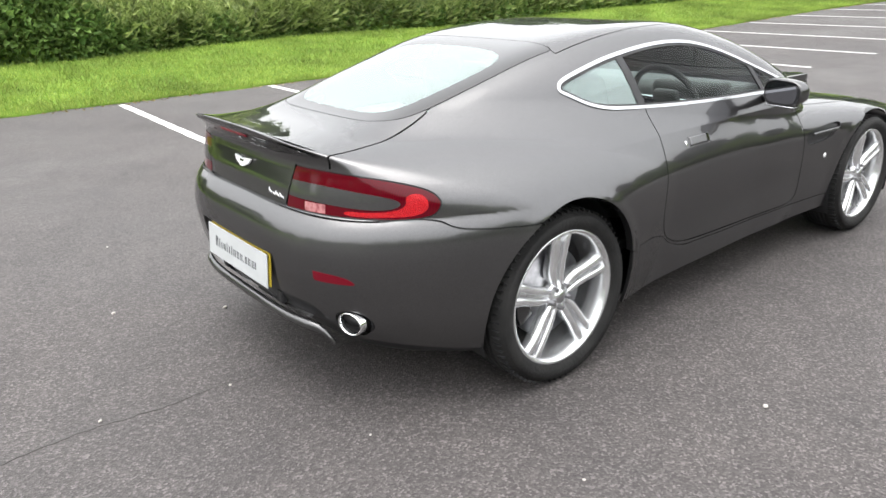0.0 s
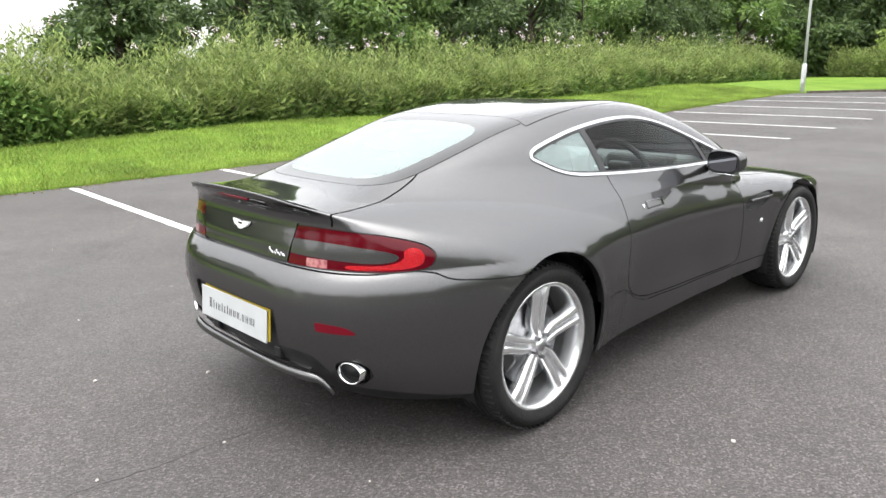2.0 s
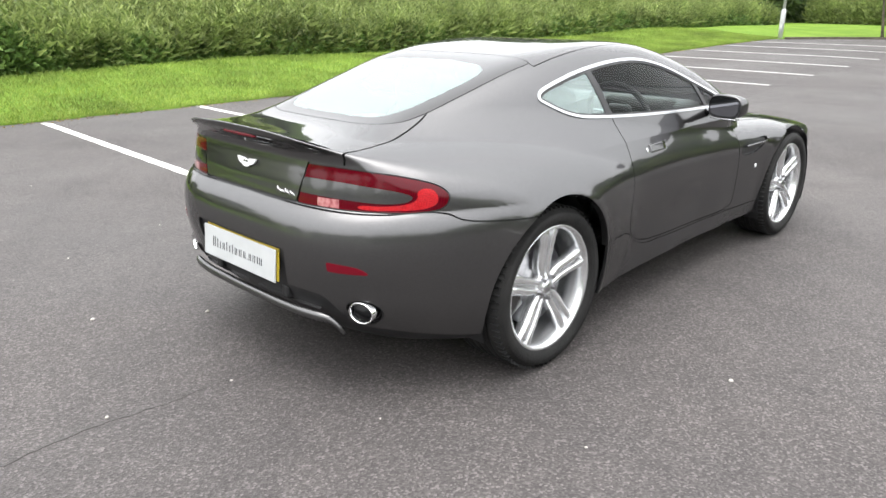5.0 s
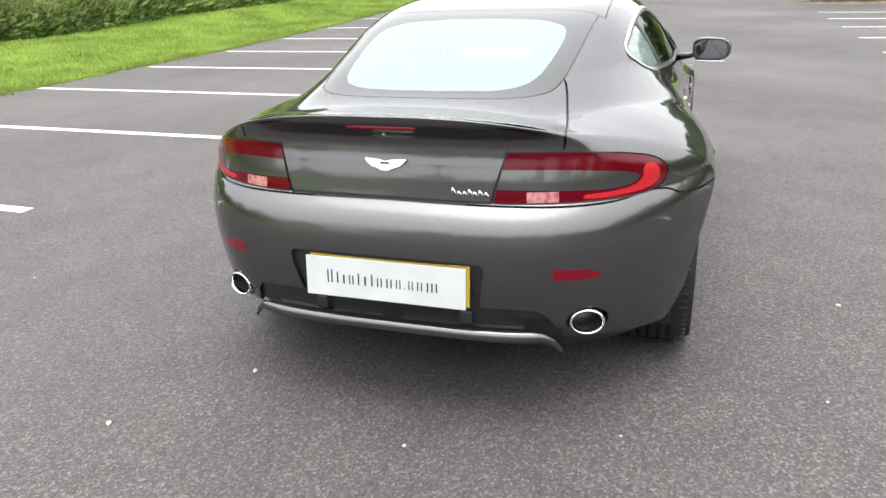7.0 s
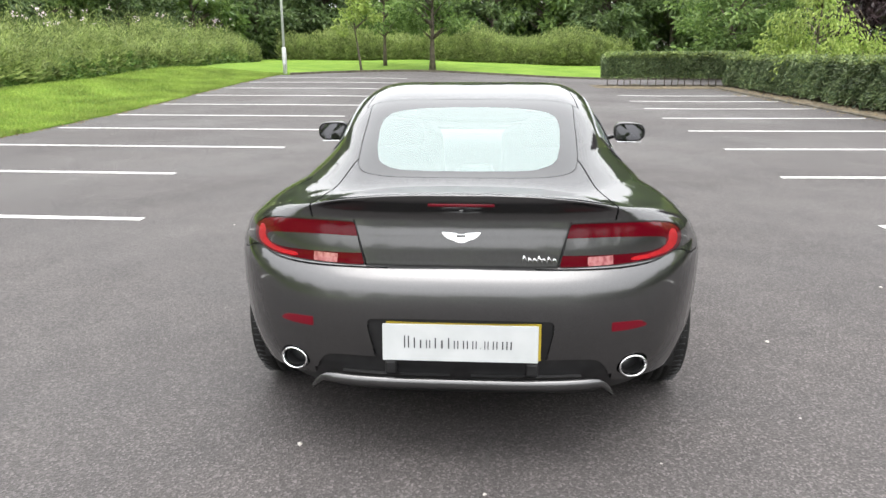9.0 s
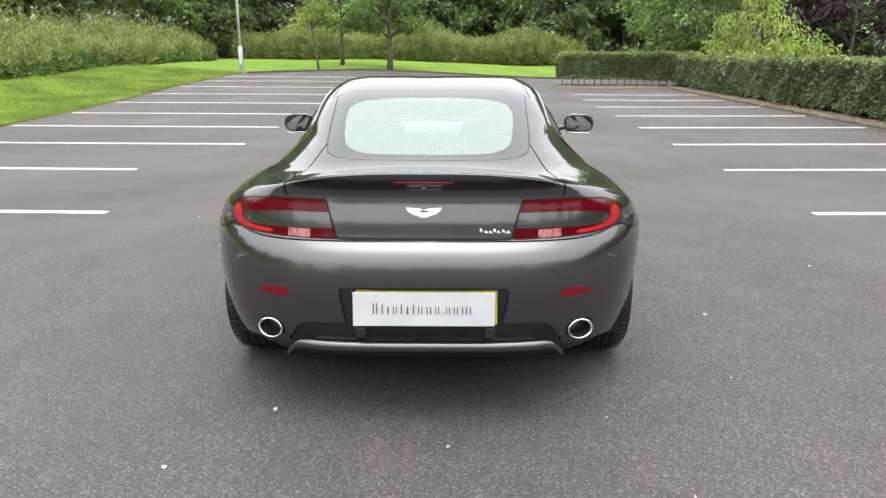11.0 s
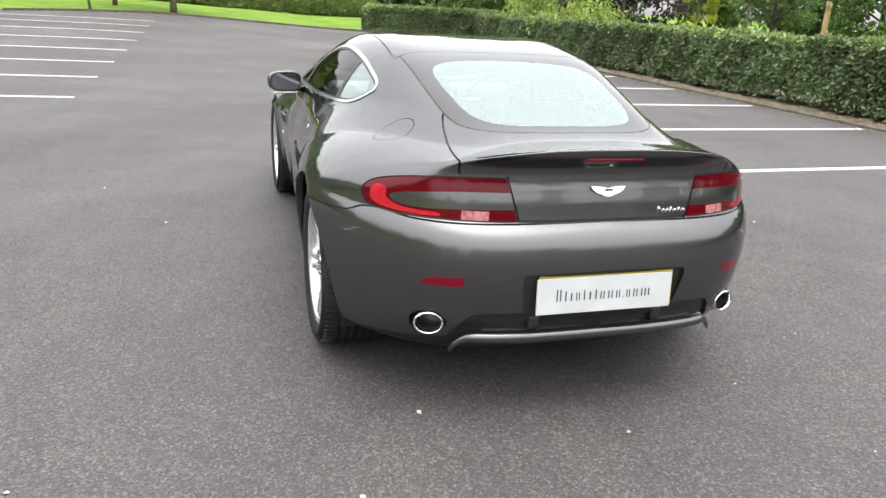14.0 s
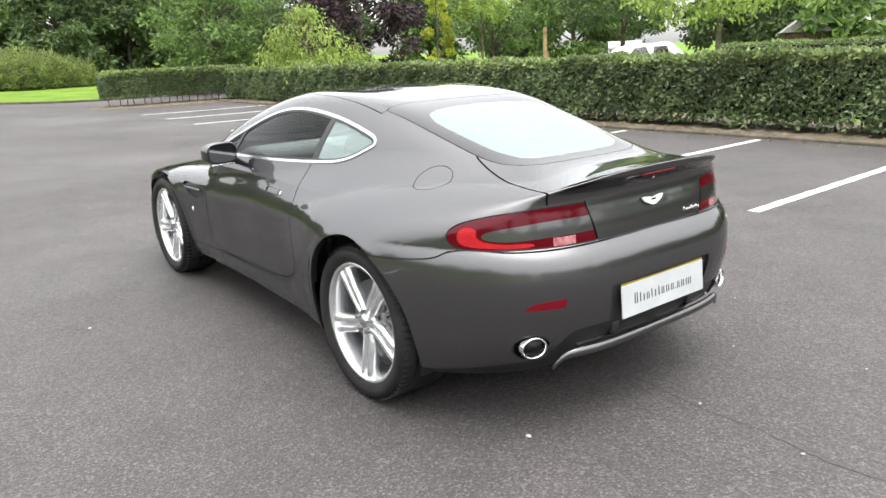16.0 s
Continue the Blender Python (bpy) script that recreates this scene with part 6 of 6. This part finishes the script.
part("roof", bm, ROOFING, hut, "grey pitched roof")


def parasol(x, y, z, r, mat, label):
    root = empty("parasol", pose(x, y, z), label, "parasol", "garden parasols")
    bm = bmesh.new()
    tip = bm.verts.new((0, 0, 2.65))
    rim = [bm.verts.new((r * math.cos(a), r * math.sin(a), 2.08)) for a in [2 * math.pi * k / 8 for k in range(8)]]
    hem = [bm.verts.new((v.co.x * 1.0, v.co.y * 1.0, 1.95)) for v in rim]
    for k in range(8):
        bm.faces.new((tip, rim[k], rim[(k + 1) % 8]))
        bm.faces.new((rim[k], hem[k], hem[(k + 1) % 8], rim[(k + 1) % 8]))
    part("canopy", bm, mat, root, "open canopy")
    part("pole", tube([(0, 0, -0.02), (0, 0, 2.6)], 0.03, 10), STEEL, root, "pole", True)
    part("base", lathe([(0.0001, 0.08), (0.25, 0.07), (0.28, 0.0)], 20), KERB, root, "round base", True, pose(0, 0, 0, 90, 0, 0))


parasol(16.0, -37.0, -0.08, 1.7, CANVAS_RED, "open red garden parasol")
parasol(14.4, -35.9, -0.08, 1.6, CANVAS_WHITE, "open white garden parasol")
parasol(11.7, -37.5, -0.08, 1.6, CANVAS_WHITE, "open white garden parasol")
marquee = empty("marquee", pose(29.4, -37.7, -0.05, 0, 0, 40) @ Matrix.Scale(0.62, 4), "open-sided white canvas marquee among the trees", "marquee")
bm = bmesh.new()
vs = [bm.verts.new(p) for p in ((-1.7, -2, 2.1), (1.7, -2, 2.1), (1.7, 2, 2.1), (-1.7, 2, 2.1), (-1.7, 0, 2.6), (1.7, 0, 2.6), (-1.7, -2, 1.85), (1.7, -2, 1.85), (1.7, 2, 1.85), (-1.7, 2, 1.85))]
for q in ((0, 1, 5, 4), (2, 3, 4, 5), (0, 4, 3), (1, 2, 5), (6, 7, 1, 0), (8, 9, 3, 2), (7, 8, 2, 1), (9, 6, 0, 3)):
    bm.faces.new([vs[k] for k in q])
part("canvas", bm, CANVAS_WHITE, marquee, "white canvas roof with a short valance")
for px, py in ((-1.65, -1.95), (1.65, -1.95), (1.65, 1.95), (-1.65, 1.95)):
    part("pole", tube([(px, py, -0.02), (px, py, 2.05)], 0.03, 8), STEEL, marquee, "", True)


# ---- small things on the asphalt ----
def joint_line():
    """A fine worn joint in the asphalt, a shallow dark seam of filler."""
    r = np.random.default_rng(5)
    bm = bmesh.new()
    left, right = [], []
    for k in range(160):
        x = -4.2 + 0.026 * k
        y = -0.075 + 0.02 * math.sin(x * 3.1) + 0.012 * math.sin(x * 11) + r.normal() * 0.004
        w = 0.0015 + 0.0035 * max(0.0, math.sin(x * 7.3) + 0.3 * math.sin(x * 31)) + abs(r.normal()) * 0.001
        left.append(bm.verts.new((x, y + w, 0.002)))
        right.append(bm.verts.new((x, y - w, 0.002)))
    for k in range(159):
        bm.faces.new((left[k], right[k], right[k + 1], left[k + 1]))
    made = bmesh.ops.extrude_face_region(bm, geom=bm.faces[:])
    for v in made["geom"]:
        if isinstance(v, bmesh.types.BMVert):
            v.co.z -= 0.006
    return part("asphalt_joint", bm, FILLER)


FILLER = varied(material("joint_filler", (0.03, 0.029, 0.029), 0.8), 60.0, (0.04, 0.038, 0.037), (0.065, 0.06, 0.059), 0.4, 200.0)
tagged(joint_line(), "fine dark worn joint across the asphalt", "asphalt joint", kind="structure")
STONE = varied(material("pale_stone", (0.4, 0.38, 0.35), 0.8), 40.0, (0.3, 0.28, 0.25), (0.55, 0.53, 0.5))


def pebble(x, y, size, seed):
    r = np.random.default_rng(seed)
    bm = bmesh.new()
    bmesh.ops.create_icosphere(bm, subdivisions=1, radius=size)
    for v in bm.verts:
        v.co = Vector((v.co.x * r.uniform(0.8, 1.4), v.co.y * r.uniform(0.7, 1.1), v.co.z * 0.55 + size * 0.45))
    return tagged(part("pebble", bm, STONE, None, "", True, pose(x, y, 0, 0, 0, r.uniform(0, 360))), "small pale stone lying on the asphalt", "pebble", "loose pebbles")


SPOTS = ((-0.43, 4.01), (2.75, 2.07), (-0.72, 0.61), (-0.77, -0.72), (-1.0, -0.09), (1.33, -2.51), (2.96, 1.1), (-1.46, -0.02), (-1.15, 0.9), (-1.3, -0.9), (-0.9, 1.9), (0.4, -1.5), (-0.2, 2.2), (-1.7, 0.55), (1.8, 1.6), (-0.4, -1.35))
for k, (x, y) in enumerate(SPOTS):
    pebble(x, y, 0.0055 + 0.003 * (k % 3), 300 + k)


def leaf_litter():
    """Dry leaves and grit along the edges of the lot."""
    r = np.random.default_rng(77)
    n = 900
    X = np.concatenate([r.uniform(-3, 23, n), r.uniform(-3, 25, n)])
    Y = np.concatenate([EDGE_R + 0.12 + np.abs(r.normal(size=n)) * 0.22 - r.uniform(0, 0.6, n) * (r.uniform(0, 1, n) < 0.6), EDGE_L(X[n:]) - np.abs(r.normal(size=n)) * 0.10])
    Z = np.where(Y < EDGE_R, 0.075, 0.006) + rise(X, Y)
    P = np.stack([X, Y, Z], 1)
    D = np.stack([r.normal(size=2 * n), r.normal(size=2 * n), np.abs(r.normal(size=2 * n)) * 0.15], 1)
    V, T = leaves(P, D, np.full(2 * n, 0.035), 0.6, 0.15)
    return mesh_of("leaf_litter", V, T, DRY, None, None, False)


DRY = leaf_material("dry_leaves", (0.10, 0.07, 0.03), (0.35, 0.27, 0.13), 0.2, 0.7)
tagged(new("leaf_litter", leaf_litter()), "dry brown leaves and grit along the edges", "leaf litter", kind="stuff")
